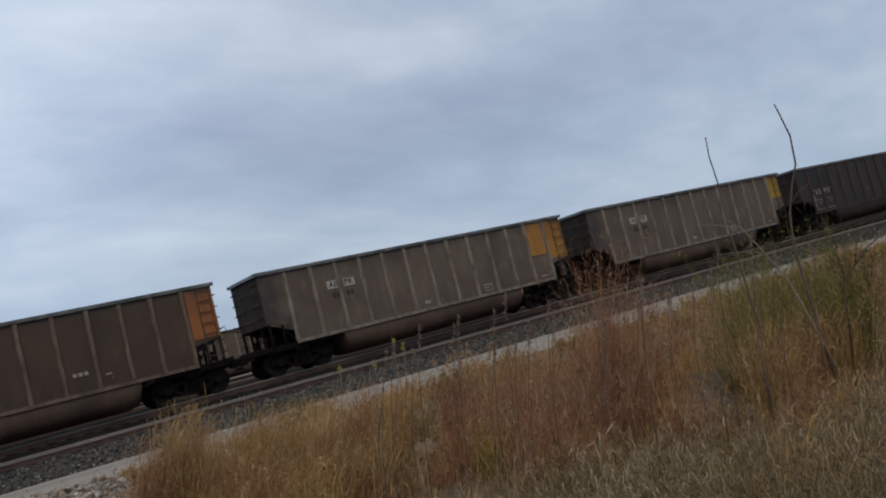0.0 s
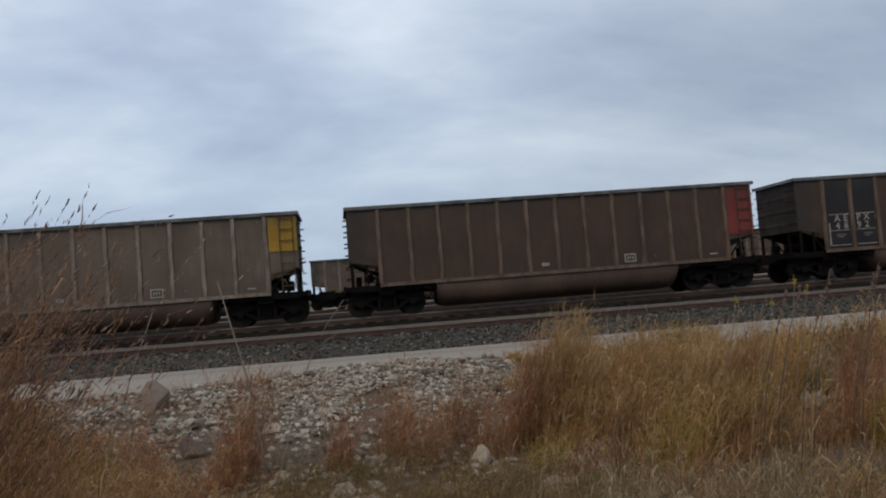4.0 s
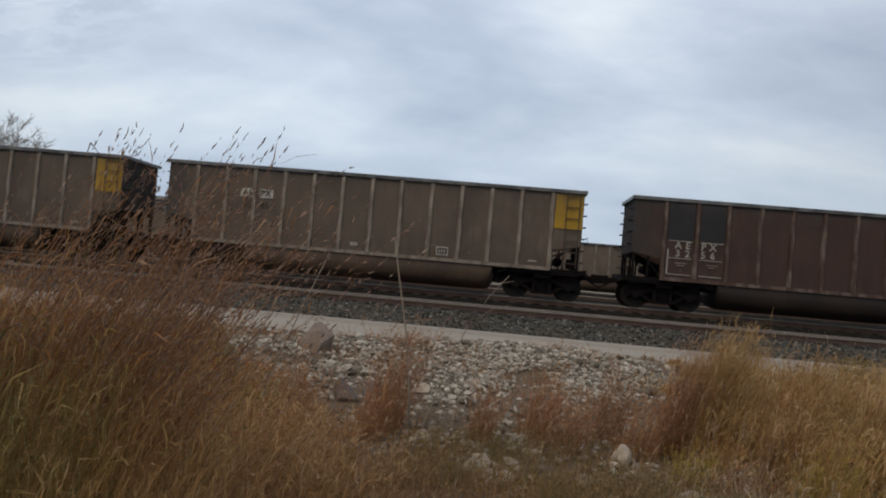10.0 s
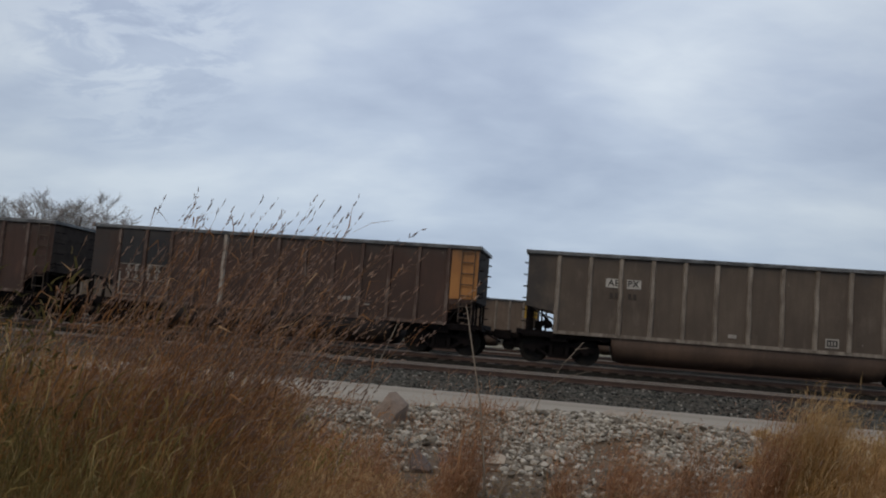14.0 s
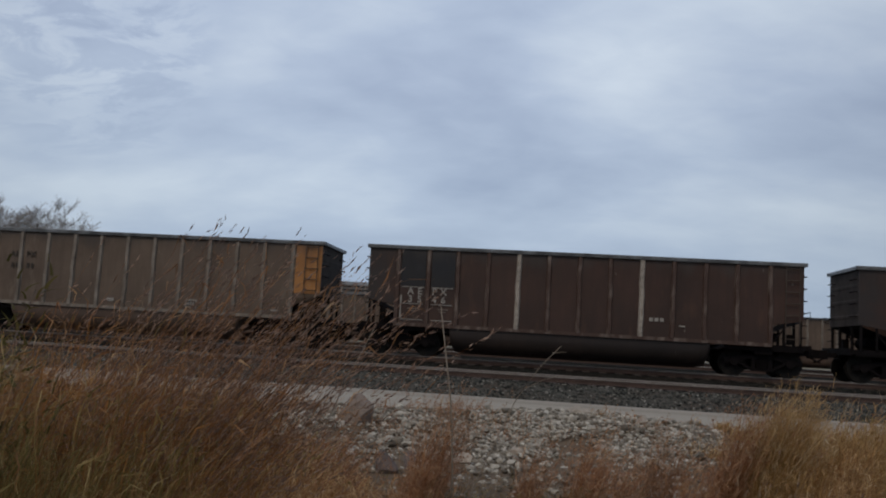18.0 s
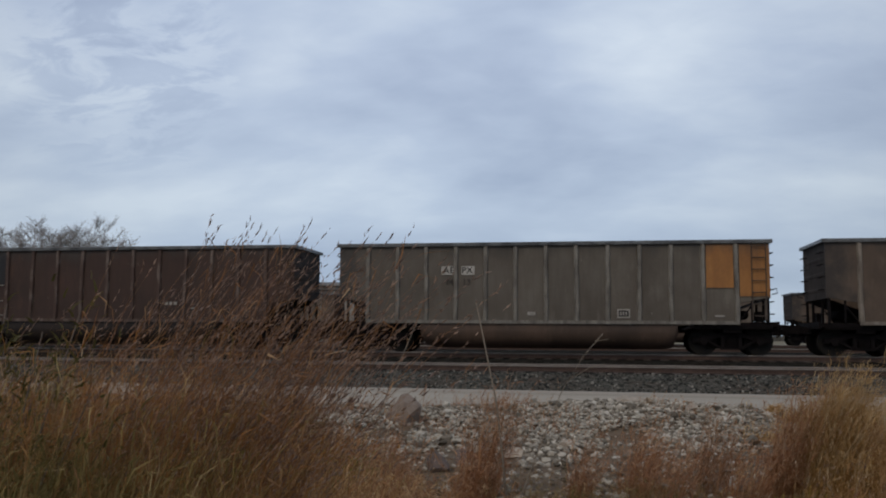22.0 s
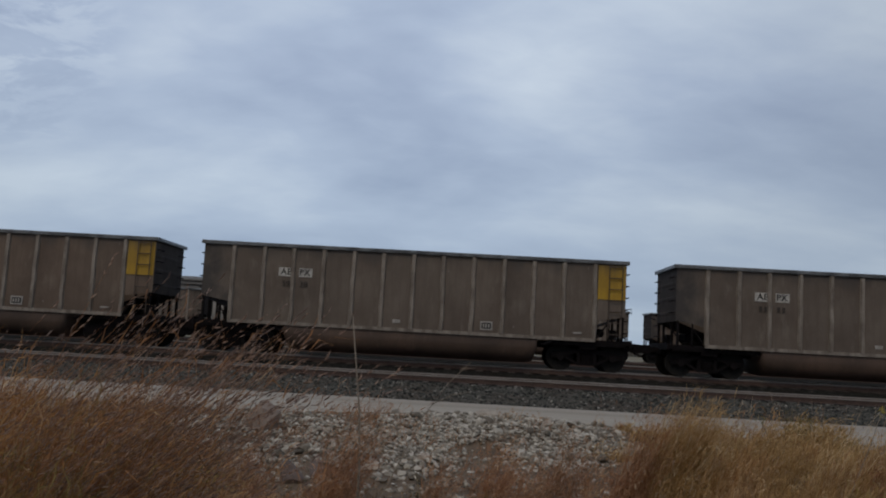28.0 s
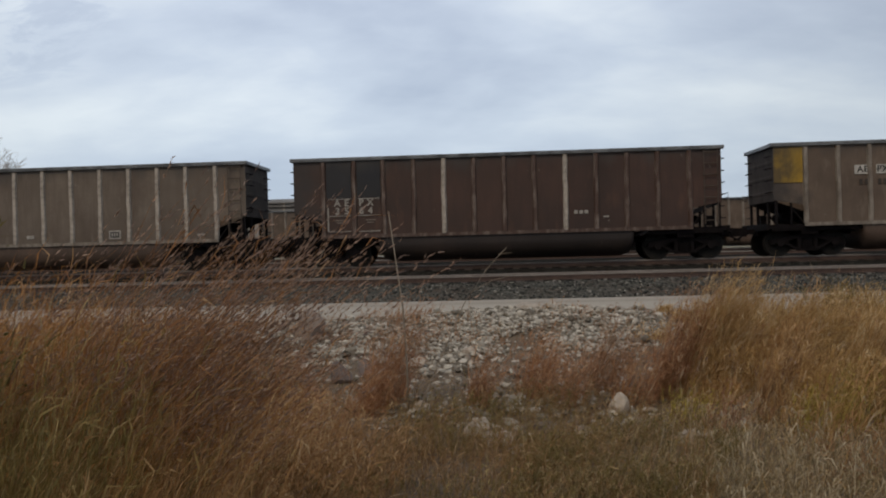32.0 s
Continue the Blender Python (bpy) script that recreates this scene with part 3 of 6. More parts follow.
def side_mesh(mat):
    out = [(-L, TOP - 0.1), (-L, ENDLOW + 0.08), (-6.2, ENDLOW - 0.1), (-6.2, SILL), (6.2, SILL), (6.2, ENDLOW - 0.1), (L, ENDLOW + 0.08), (L, TOP - 0.1)]
    # split in bays, so that each sheet can bulge a little
    s = Solid()
    xs = [-L] + BAYS + [L]
    for a, b in zip(xs[:-1], xs[1:]):
        lo_a, lo_b = (ENDLOW + 0.08, ENDLOW - 0.1) if a == -L else (ENDLOW - 0.1, ENDLOW + 0.08) if b == L else (SILL, SILL)
        n, grid = 5, []
        for i in range(n):
            u = i / (n - 1)
            x, lo = a + (b - a) * u, lo_a + (lo_b - lo_a) * u
            for j in range(n):
                w = j / (n - 1)
                dent = 0.022 * math.sin(math.pi * u) * math.sin(math.pi * w) * (0.4 + noise.noise((a * 3.1, 2.0, w * 2)))
                grid.append((x, -W + dent, lo + (TOP - 0.1 - lo) * w))
        k = [(i * n + j, (i + 1) * n + j, (i + 1) * n + j + 1, i * n + j + 1) for i in range(n - 1) for j in range(n - 1)]
        back = [(x, -W + 0.03, z) for x, y, z in grid]
        s.add(grid, k)
        s.add(back, [f[::-1] for f in k])
    for a, b in zip(out, out[1:] + out[:1]):
        s.add([(a[0], -W, a[1]), (b[0], -W, b[1]), (b[0], -W + 0.03, b[1]), (a[0], -W + 0.03, a[1])], [(0, 1, 2, 3)])
    me = raw_mesh("side_wall", s.v, s.f, mat)
    bm = bmesh.new()
    bm.from_mesh(me)
    bmesh.ops.remove_doubles(bm, verts=bm.verts, dist=0.0005)
    bm.to_mesh(me)
    bm.free()
    return me


def rib_mesh(mat, low=SILL, seed=0):
    """A pressed hat-section stake, slightly knocked about."""
    s = Solid()
    zs = [low + 0.02, low + 0.35, low + 0.7, low + 1.05, low + 1.4, low + 1.75, low + 2.1, TOP - 0.30, TOP - 0.12]
    prof = [(-0.086, 0.0), (-0.054, -0.075), (0.054, -0.075), (0.086, 0.0)]
    v = []
    for k, z in enumerate(zs):
        d = 0.030 * noise.noise((seed * 7.3, z * 1.9, 3))
        flat = 1 - 0.28 * max(0.0, noise.noise((seed * 3.1, z * 2.6, 8)) * 2)
        v += [(x + d, -W + y * (flat if y else 1), z) for x, y in prof]
    f = [(k * 4 + i, k * 4 + i + 1, (k + 1) * 4 + i + 1, (k + 1) * 4 + i) for k in range(len(zs) - 1) for i in range(3)]
    f += [(0, 3, 2, 1), tuple(len(v) - 4 + i for i in range(4))]
    s.add(v, f)
    return s.mesh("rib", mat)


def rim_mesh():
    s = Solid()
    o = W + 0.10
    for y in (-1, 1):
        s.prism_x([(y * (W - 0.06), TOP - 0.115), (y * o, TOP - 0.115), (y * (o + 0.012), TOP - 0.02), (y * o, TOP), (y * (W - 0.06), TOP)], -7.33, 7.33)
    for x in (-1, 1):
        s.box(min(x * 7.17, x * 7.33), max(x * 7.17, x * 7.33), -W - 0.05, W + 0.05, TOP - 0.11, TOP - 0.004)
    return s.mesh("top_rim", RIM)


def end_mesh(mat):
    """End sheet with three pressed stiffeners; faces +x."""
    s = Solid()
    s.box(L - 0.03, L, -W + 0.032, W - 0.032, ENDLOW + 0.05, TOP - 0.11)
    for z in (2.15, 2.65, 3.15):
        s.prism_y([(L, z - 0.07), (L + 0.010, z - 0.035), (L + 0.010, z + 0.035), (L, z + 0.07)], -W + 0.05, W - 0.05)
    return s.mesh("end_wall", mat)


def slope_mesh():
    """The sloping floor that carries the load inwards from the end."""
    # near-black: the shade of the hollow under the end is put into its colour
    return Solid().prism_y([(L - 0.03, ENDLOW + 0.05), (L, ENDLOW + 0.05), (4.55, 0.80), (4.50, 0.84)], -W + 0.04, W - 0.04).mesh("slope_sheet", NEARBLACK)


def tub_mesh(mat):
    """The long rounded belly between the trucks."""
    prof = [(-1.43, SILL + 0.02), (-1.45, 0.78), (-1.40, 0.52), (-1.24, 0.32), (-0.90, 0.20), (-0.3, 0.16), (0.3, 0.16), (0.90, 0.20), (1.24, 0.32), (1.40, 0.52), (1.45, 0.78), (1.43, SILL + 0.02)]
    s = Solid()
    rows = [(-4.32, 0.55), (-4.20, 0.94), (-3.9, 1.0), (3.9, 1.0), (4.20, 0.94), (4.32, 0.55)]
    v = [(x, y, SILL - (SILL - z) * k) for x, k in rows for y, z in prof]
    n = len(prof)
    f = [(r * n + i, (r + 1) * n + i, (r + 1) * n + i + 1, r * n + i + 1) for r in range(len(rows) - 1) for i in range(n - 1)]
    f += [tuple(range(n)), tuple(range(len(v) - 1, len(v) - n - 1, -1))]
    s.add(v, f)
    return s.mesh("belly_tub", mat, True)


def sideframe_mesh():
    """Cast truck side, seen from the side as a bow with two windows."""
    s = Solid()
    top = [(-1.22, 0.56), (-0.95, 0.62), (-0.45, 0.72), (0.45, 0.72), (0.95, 0.62), (1.22, 0.56), (1.22, 0.40), (0.80, 0.44), (0.42, 0.58), (-0.42, 0.58), (-0.80, 0.44), (-1.22, 0.40)]
    s.prism_y(top, -0.07, 0.07)
    s.prism_y([(-0.82, 0.47), (-0.32, 0.18), (0.32, 0.18), (0.82, 0.47), (0.66, 0.47), (0.30, 0.27), (-0.30, 0.27), (-0.66, 0.47)], -0.07, 0.07)
    for x in (-0.27, 0.27):
        s.box(x - 0.06, x + 0.06, -0.08, 0.08, 0.22, 0.66)
    for k in range(4):
        s.box(-0.17, 0.17, -0.11, 0.11, 0.28 + 0.07 * k, 0.32 + 0.07 * k)
    for x in (-0.89, 0.89):
        s.wheel(x, -0.13, 0.09, 0.457, 0.13, 12)
    return s.mesh("sideframe", NEARBLACK)


def wheelset_mesh():
    """Two flanged wheels on one axle; the axle lies on the origin."""
    s = Solid()
    s.wheel(0, -1.05, 1.05, 0, 0.08, 12)
    for y in (-1, 1):
        a, b = sorted((y * 0.70, y * 0.83))
        s.wheel(0, a, b, 0, 0.457, 28)
        a, b = sorted((y * 0.675, y * 0.70))
        s.wheel(0, a, b, 0, 0.485, 28)
        a, b = sorted((y * 0.83, y * 0.87))
        s.wheel(0, a, b, 0, 0.15, 14)
        for k in range(3):          # cast bosses that show the turn
            w = math.tau * k / 3
            a, b = sorted((y * 0.83, y * 0.845))
            s.wheel(0.27 * math.cos(w), a, b, 0.27 * math.sin(w), 0.05, 8)
    return s.mesh("wheelset", WHEEL)


def ladder_mesh():
    """Side ladder at a corner: two stiles, seven rungs, standing off the sheet."""
    s = Solid()
    y = -W - 0.10
    for x in (6.66, 7.10):
        s.box(x - 0.014, x + 0.014, y - 0.012, y + 0.012, 1.15, TOP - 0.10)
        for z in (1.9, 2.8, 3.6):
            s.box(x - 0.015, x + 0.015, y, -W + 0.01, z, z + 0.03)
    for k in range(7):
        s.tube([(6.66, y, 1.28 + 0.38 * k), (7.10, y, 1.28 + 0.38 * k)], 0.019)
    return s.mesh("ladder", IRON)


def grab_mesh():
    """One grab iron, standing off the end sheet."""
    return Solid().tube([(L - 0.01, 0, 0), (L + 0.13, 0, 0), (L + 0.13, 0.42, 0), (L - 0.01, 0.42, 0)], 0.014, 5).mesh("grab_iron", NEARBLACK)


def hook_mesh():
    return Solid().tube([(L, -W + 0.02, 2.12), (L + 0.20, -W + 0.02, 2.18), (L + 0.22, -W + 0.02, 2.02), (L + 0.05, -W + 0.02, 1.98)], 0.018, 5).mesh("hook", NEARBLACK)


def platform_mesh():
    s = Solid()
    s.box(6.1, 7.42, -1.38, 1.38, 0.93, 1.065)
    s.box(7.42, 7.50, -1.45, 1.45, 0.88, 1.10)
    return s.mesh("end_platform", NEARBLACK)


def end_fittings(car, mm, simple):
    """Uprights, braces and brake gear between the platform and the end sheet."""
    mm = mm or Matrix()
    post = cached("post", lambda: Solid().box(7.12, 7.20, -0.045, 0.045, 1.06, ENDLOW + 0.10).mesh("post", NEARBLACK))
    for y in (-W + 0.05, -0.62, 0.62, W - 0.05):
        part("post", post, car, "", mm @ pose(0, y, 0))
    for y in (-W + 0.05, W - 0.05):
        part("stay", cached("stay", lambda: Solid().box(6.64, 6.70, -0.03, 0.03, 1.06, ENDLOW).mesh("stay", NEARBLACK)), car, "", mm @ pose(0, y, 0))
        part("brace", cached("brace", lambda: Solid().tube([(6.25, 0, 1.08), (6.66, 0, 1.62)], 0.03).mesh("brace", NEARBLACK)), car, "", mm @ pose(0, y, 0))
    if simple:
        return
    part("air_tank", cached("tank", lambda: Solid().wheel(6.55, -0.5, 0.55, 1.33, 0.16, 12).mesh("air_tank", NEARBLACK)), car, "", mm)
    part("brake_valve", cached("valve", lambda: Solid().box(6.82, 7.02, -1.1, -0.75, 1.10, 1.44).mesh("brake_valve", NEARBLACK)), car, "", mm)
    for y in (-W + 0.12, W - 0.55):
        for k in range(6):
            part("grab_iron", cached("grab", grab_mesh), car, "", mm @ pose(0, y, 1.35 + 0.40 * k))
    part("hook", cached("hook", hook_mesh), car, "", mm)


def coupler_mesh():
    s = Solid()
    s.box(7.4, 7.86, -0.09, 0.09, 0.78, 0.94)
    s.prism_y([(7.80, 0.70), (8.09, 0.72), (8.09, 1.0), (7.80, 1.02)], -0.20, 0.20)
    s.tube([(7.6, -0.45, 0.80), (7.95, -0.45, 0.62), (8.09, -0.40, 0.58)], 0.03)
    s.tube([(7.5, -0.95, 1.0), (7.7, -0.95, 0.86), (7.75, -0.2, 0.82)], 0.02)
    return s.mesh("coupler", NEARBLACK)


def sill_mesh():
    s = Solid()
    s.box(-7.45, 7.45, -0.28, 0.28, 0.72, 0.98)
    for x in (-6.05, 6.05):
        s.box(x - 0.28, x + 0.28, -1.30, 1.30, 0.74, 1.02)
        s.box(x - 1.25, x + 1.7 if x < 0 else x + 1.25, -1.36, -1.28, 0.86, 1.07)
    return s.mesh("centre_sill", NEARBLACK)


def edge_mesh(mat):
    """The flange along the foot of a side."""
    return Solid().box(-6.26, 6.26, -W - 0.055, -W - 0.002, SILL - 0.07, SILL + 0.045).mesh("side_sill", mat)


def patch(x0, x1, z0, z1, mat, lift=0.006):
    """A flat panel of paint or a plate on the near side."""
    s = Solid()
    s.box(x0, x1, -W - 0.022 - lift, -W - 0.018, z0, z1)
    return s.mesh("panel", mat)


def truck(parent, x):
    # the second box is an added filler that makes the truck one black mass
    t = part("truck", cached("bolster", lambda: Solid().box(-0.20, 0.20, -1.02, 1.02, 0.42, 0.74).box(-0.62, 0.62, -0.62, 0.62, 0.22, 0.70).mesh("truck", NEARBLACK)), parent, "near-black cast-steel truck", pose(x, 0, 0))
    for y in (-1.0, 1.0):
        part("sideframe", cached("sideframe", sideframe_mesh), t, "", pose(0, y, 0))
    for x in (-0.89, 0.89):
        SPIN.append(part("wheelset", cached("wheelset", wheelset_mesh), t, "", pose(x, 0, 0.457)))


SPIN = []


def hopper(style, label, m, group, number="", paint_l="", paint_r="", wide=False, black=False, pale=(), dark_tub=False, along=0.0, plates=True, full=False):
    body, rib = {"grey": (GREY, RIB_GREY), "tan": (GREYB, RIB_GREY), "brown": (BROWN, RIB_BROWN), "dun": (DUN, RIB_GREY), "ash": (ASH, RIB_ASH), "rusty": (RUSTY, RIB_RUSTY), "dark": (DARK, BROWN)}[style]
    car = thing("hopper_car", label, "coal hopper", m, group)
    turn = pose(0, 0, 0, 0, 0, 180)
    for k, mm in enumerate((None, turn)):
        part("side_wall", cached(("side", body.name), lambda: side_mesh(body)), car, "", mm)
        part("end_wall", cached("end", lambda: end_mesh(ENDDARK)), car, "mottled dark brown end sheet", mm)
        part("slope_sheet", cached("slope", slope_mesh), car, "", mm)
        part("side_sill", cached(("sill", rib.name), lambda: edge_mesh(rib)), car, "", mm)
        part("ladder", cached("ladder", ladder_mesh), car, "", mm)
        part("end_platform", cached("platform", platform_mesh), car, "", mm)
        end_fittings(car, mm, group == "standing coal hoppers")
        part("coupler", cached("coupler", coupler_mesh), car, "", mm)
        for i, x in enumerate(BAYS):
            rm = RIB_PALE if k == 0 and i in pale else rib
            part("rib", cached(("rib", rm.name, i * 3 % 5), lambda: rib_mesh(rm, SILL, i * 3 % 5)), car, "pale primered rib" if rm is RIB_PALE else "", pose(x, 0, 0) if k == 0 else turn @ pose(x, 0, 0))
    part("top_rim", cached("rim", rim_mesh), car, "worn cool-grey top chord")
    tub = TUBDARK if dark_tub else TUB
    part("belly_tub", cached(("tub", tub.name), lambda: tub_mesh(tub)), car, "rounded dusty belly")
    part("centre_sill", cached("csill", sill_mesh), car)
    for x in (-6.05, 6.05):
        truck(car, x)
    # paint at the ends, on the near side and wrapped round the corner
    for colour, sign in ((paint_l, -1), (paint_r, 1)):
        if not colour:
            continue
        spans = [(6.29, 7.232)] + ([(5.24, 6.10)] if wide else [])
        low = 2.45 if colour == "yellow" else 1.92
        for a, b in spans:
            x0, x1 = sorted((a * sign, b * sign))
            part("end_paint", cached(("paint", colour, x0, low), lambda: patch(x0, x1, low if a > 6.2 else 2.2, 3.62, PAINT[colour])), car, {"rust": "rust-orange", "amber": "amber-orange"}.get(colour, colour) + " painted end panel")
    # stencils
    if black:
        for a, b in ((-6.10, -5.24), (-5.04, -4.22)):
            part("black_panel", cached(("black", a), lambda: patch(a, b, 2.38, 3.64, PAINT["black"], 0.004)), car, "black painted panel")
            if full:
                part("black_panel", cached(("lowblack", a), lambda: patch(a, b, 1.14, 2.37, PAINT["black"], 0.004)), car, "black painted panel")
        for a, b in ((-6.06, -5.27), (-5.01, -4.26)):
            for z in (2.34, 1.76, 1.22):
                part("stencil_line", cached(("line", a, z), lambda: patch(a, b, z, z + 0.026, WHITE, 0.010)), car)
            part("stencil_note", cached(("note", a), lambda: patch(a + 0.25, b - 0.15, 1.60, 1.63, DIM, 0.010)), car)
            part("stencil_note", cached(("note2", a), lambda: patch(a + 0.30, b - 0.22, 1.52, 1.55, DIM, 0.010)), car)
        part("stencil_bar", cached("vbar", lambda: patch(-6.08, -6.03, 1.25, 2.06, WHITE, 0.010)), car)
        for text, z in (("AEPX", 2.205), (number, 1.93)):
            for sign, x in zip(text, (-5.73, -5.41, -4.90, -4.59)):
                part("lettering", letters(sign, 0.325, WHITE), car, "white stencilled letter", pose(x, -W - 0.034, z))
        for k in range(3):
            part("stencil_mark", cached(("mark", k), lambda: patch(2.34 + 0.17 * k, 2.46 + 0.17 * k, 1.62, 1.74, WHITE, 0.008)), car)
        part("placard", cached("placard_dark", lambda: patch(3.30, 3.50, 1.48, 1.53, WHITE, 0.008)), car)
    else:
        if number is not None:
            for text, x in (("AE", -4.36 + along), ("PX", -3.72 + along)):
                side = -0.03 if text == "AE" else 0.03
                if plates:
                    part("plate", cached(("plate", x), lambda: patch(x - 0.23 + side, x + 0.23 + side, 2.665, 2.965, PLATE, 0.006)), car, "whitish stencil plate")
                part("lettering", letters(text, 0.30, BLACK if plates else FAINT, 1.08), car, "black stencilled letters", pose(x, -W - 0.034, 2.815))
            for text, x in ((number[:2], -4.34 + along), (number[2:], -3.74 + along)):
                if text:
                    part("lettering", letters(text, 0.27, FAINT, 1.08), car, "faded black numerals", pose(x, -W - 0.034, 2.41))
                else:
                    for k in range(2):
                        part("stencil_bar", cached(("bar", x, k), lambda: patch(x - 0.13 + 0.17 * k, x - 0.03 + 0.17 * k, 2.32, 2.50, FAINT, 0.008)), car)
        part("data_plate", cached("data", lambda: patch(2.36, 2.78, 1.20, 1.50, WHITE, 0.006)), car, "small stencilled data panel")
        part("data_field", cached("data2", lambda: patch(2.41, 2.73, 1.25, 1.45, BLACK, 0.010)), car)
        for k, (a, b) in enumerate(((2.45, 2.50), (2.54, 2.59), (2.63, 2.68))):
            part("stencil_bar", cached(("dbar", k), lambda: patch(a, b, 1.29, 1.41, WHITE, 0.013)), car)
        part("placard", cached("placard", lambda: patch(-0.62, -0.36, 1.28, 1.40, WHITE, 0.008)), car)
        part("small_plate", cached("smallp", lambda: patch(5.50, 5.80, 1.25, 1.30, WHITE, 0.010)), car)
    return car


# the cars in the order in which they pass; car 0 passes the eye 5.5 s into the shot
ROSTER = {
    -8: ("grey", "dusty grey coal hopper with a yellow end panel", dict(paint_r="yellow")),
    -7: ("brown", "brown coal hopper with black stencil panels", dict(black=True)),
    -6: ("grey", "dusty grey coal hopper with a yellow end panel", dict(paint_r="yellow")),
    -5: ("dark", "nearly black dirty coal hopper rolling on the track", dict(black=True, dark_tub=True)),
    -4: ("grey", "dusty grey coal hopper with a yellow end panel", dict(paint_r="yellow")),
    -3: ("grey", "dusty grey coal hopper with two orange end panels", dict(paint_r="amber", wide=True)),
    -2: ("rusty", "brown coal hopper with black panels and an orange end", dict(black=True, number="4892", paint_r="rust", full=True)),
    -1: ("rusty", "plain red-brown coal hopper with a dark red end", dict(number=None, paint_r="red")),
    0: ("grey", "dusty grey coal hopper with a yellow end panel", dict(paint_r="yellow")),
    1: ("brown", "brown coal hopper with black panels and white stencils", dict(black=True, number="3256", dark_tub=True)),
    2: ("dun", "dun-brown dusty coal hopper with a yellow end panel", dict(paint_r="yellow", number="6103")),
    3: ("dun", "dun-brown dusty coal hopper with a yellow end panel", dict(paint_r="yellow")),
    4: ("brown", "dark brown coal hopper with black panels and orange end", dict(black=True, number="3688", paint_r="orange", pale=(4,), dark_tub=True)),
    5: ("brown", "dark brown coal hopper with two pale primered ribs", dict(black=True, number="3546", pale=(4, 8), dark_tub=True)),
    6: ("tan", "tan dusty coal hopper with an orange end panel", dict(paint_r="orange", plates=False)),
    7: ("ash", "ash-grey coal hopper with two wide orange end panels", dict(paint_r="orange", wide=True, number="7413", along=1.03)),
    8: ("brown", "brown coal hopper with black panels and white stencils", dict(black=True, number="3362", dark_tub=True)),
    9: ("grey", "dusty grey coal hopper with a yellow end panel", dict(paint_r="yellow")),
    10: ("grey", "dusty grey coal hopper with a yellow end panel", dict(paint_r="yellow", number="5938")),
    11: ("tan", "tan-grey coal hopper with yellow panels at both ends", dict(paint_r="yellow", paint_l="yellow")),
    12: ("brown", "brown coal hopper with black panels and pale primered ribs", dict(black=True, number="3564", pale=(4, 8), dark_tub=True)),
    13: ("grey", "grey coal hopper with pale worn ribs", dict(number="", pale=tuple(range(13)))),
    14: ("grey", "dusty grey coal hopper with a yellow end panel", dict(paint_r="yellow")),
    15: ("brown", "brown coal hopper with black stencil panels", dict(black=True)),
    16: ("grey", "dusty grey coal hopper with a yellow end panel", dict(paint_r="yellow")),
}
PITCH = 16.18
CARS = {}


def build_trains():
    for n, (style, label, extra) in ROSTER.items():
        CARS[n] = hopper(style, label, pose(train_shift(0) - PITCH * n, TRACK_Y, 0), "cars of the rolling coal train", **extra)
    moving = len(SPIN)
    # the standing train on the far track
    for k, style in enumerate(("grey", "tan", "grey", "tan")):
        hopper(style, "grey coal hopper standing empty on the far track", pose(-11.1 + PITCH * (k - 1), FAR_Y, 0), "standing coal hoppers", paint_r=("", "yellow", "", "orange")[k], number=None)
    base = [o for o in scene.objects if o.name.startswith("hopper_car") and o.get("group") == "standing coal hoppers"]
    for k in list(range(-6, -1)) + list(range(3, 9)):
        copy_thing(base[k % 4], pose(-11.1 + PITCH * k, FAR_Y, 0))
    del SPIN[moving:]
    # pale covered wagons behind them
    for k in range(5):
        boxcar(pose(-11.4 - 8.2 - 17.4 * k, 71.6, 0))


def boxcar(m):
    car = thing("covered_wagon", "pale grey covered railway wagon far behind the hoppers", "wagon", m, "covered wagons")
    part("body", cached("boxbody", lambda: Solid().prism_x([(-1.5, 1.1), (1.5, 1.1), (1.55, 4.75), (0.9, 5.02), (-0.9, 5.02), (-1.55, 4.75)], -8.2, 8.2).mesh("body", BOXGREY)), car)
    for k in range(9):
        part("side_post", cached("boxpost", lambda: Solid().box(-0.06, 0.06, -1.60, -1.53, 1.1, 4.7).mesh("side_post", RIB_PALE)), car, "", pose(-8 + 2 * k, 0, 0))
    for z in (4.55, 4.25):
        part("stripe", cached(("stripe", z), lambda: Solid().box(-8.15, 8.15, -1.62, -1.56, z, z + 0.07).mesh("stripe", NEARBLACK)), car)
    for x in (-6, 6):
        t = part("truck", cached("bolster", lambda: None), car, "", pose(x, 0, 0))
        for y in (-1.0, 1.0):
            part("sideframe", cached("sideframe", sideframe_mesh), t, "", pose(0, y, 0))
        for a in (-0.89, 0.89):
            part("wheelset", cached("wheelset", wheelset_mesh), t, "", pose(a, 0, 0.457))


build_ground()
build_track(NEAR_Y, NEAR_Z, "rusty empty railway track beside the road", 210)
build_track(TRACK_Y, 0.0, "railway track under the rolling coal train", 210)
build_track(MID_Y, 0.0, "empty railway track behind the train")
build_track(FAR_Y, 0.0, "railway track under the standing hoppers")
build_track(71.6, 0.0, "railway track under the covered wagons")
build_trains()


# ---- stones ----
def ico():
    bm = bmesh.new()
    bmesh.ops.create_icosphere(bm, subdivisions=1, radius=1.0)
    v = np.array([p.co[:] for p in bm.verts])
    bm.verts.index_update()
    f = [tuple(q.index for q in p.verts) for p in bm.faces]
    bm.free()
    return v, f


BALL_V, BALL_F = ico()
OCTA_V = np.array([(1, 0, 0), (-1, 0, 0), (0, 1, 0), (0, -1, 0), (0, 0, 1), (0, 0, -1)], float)
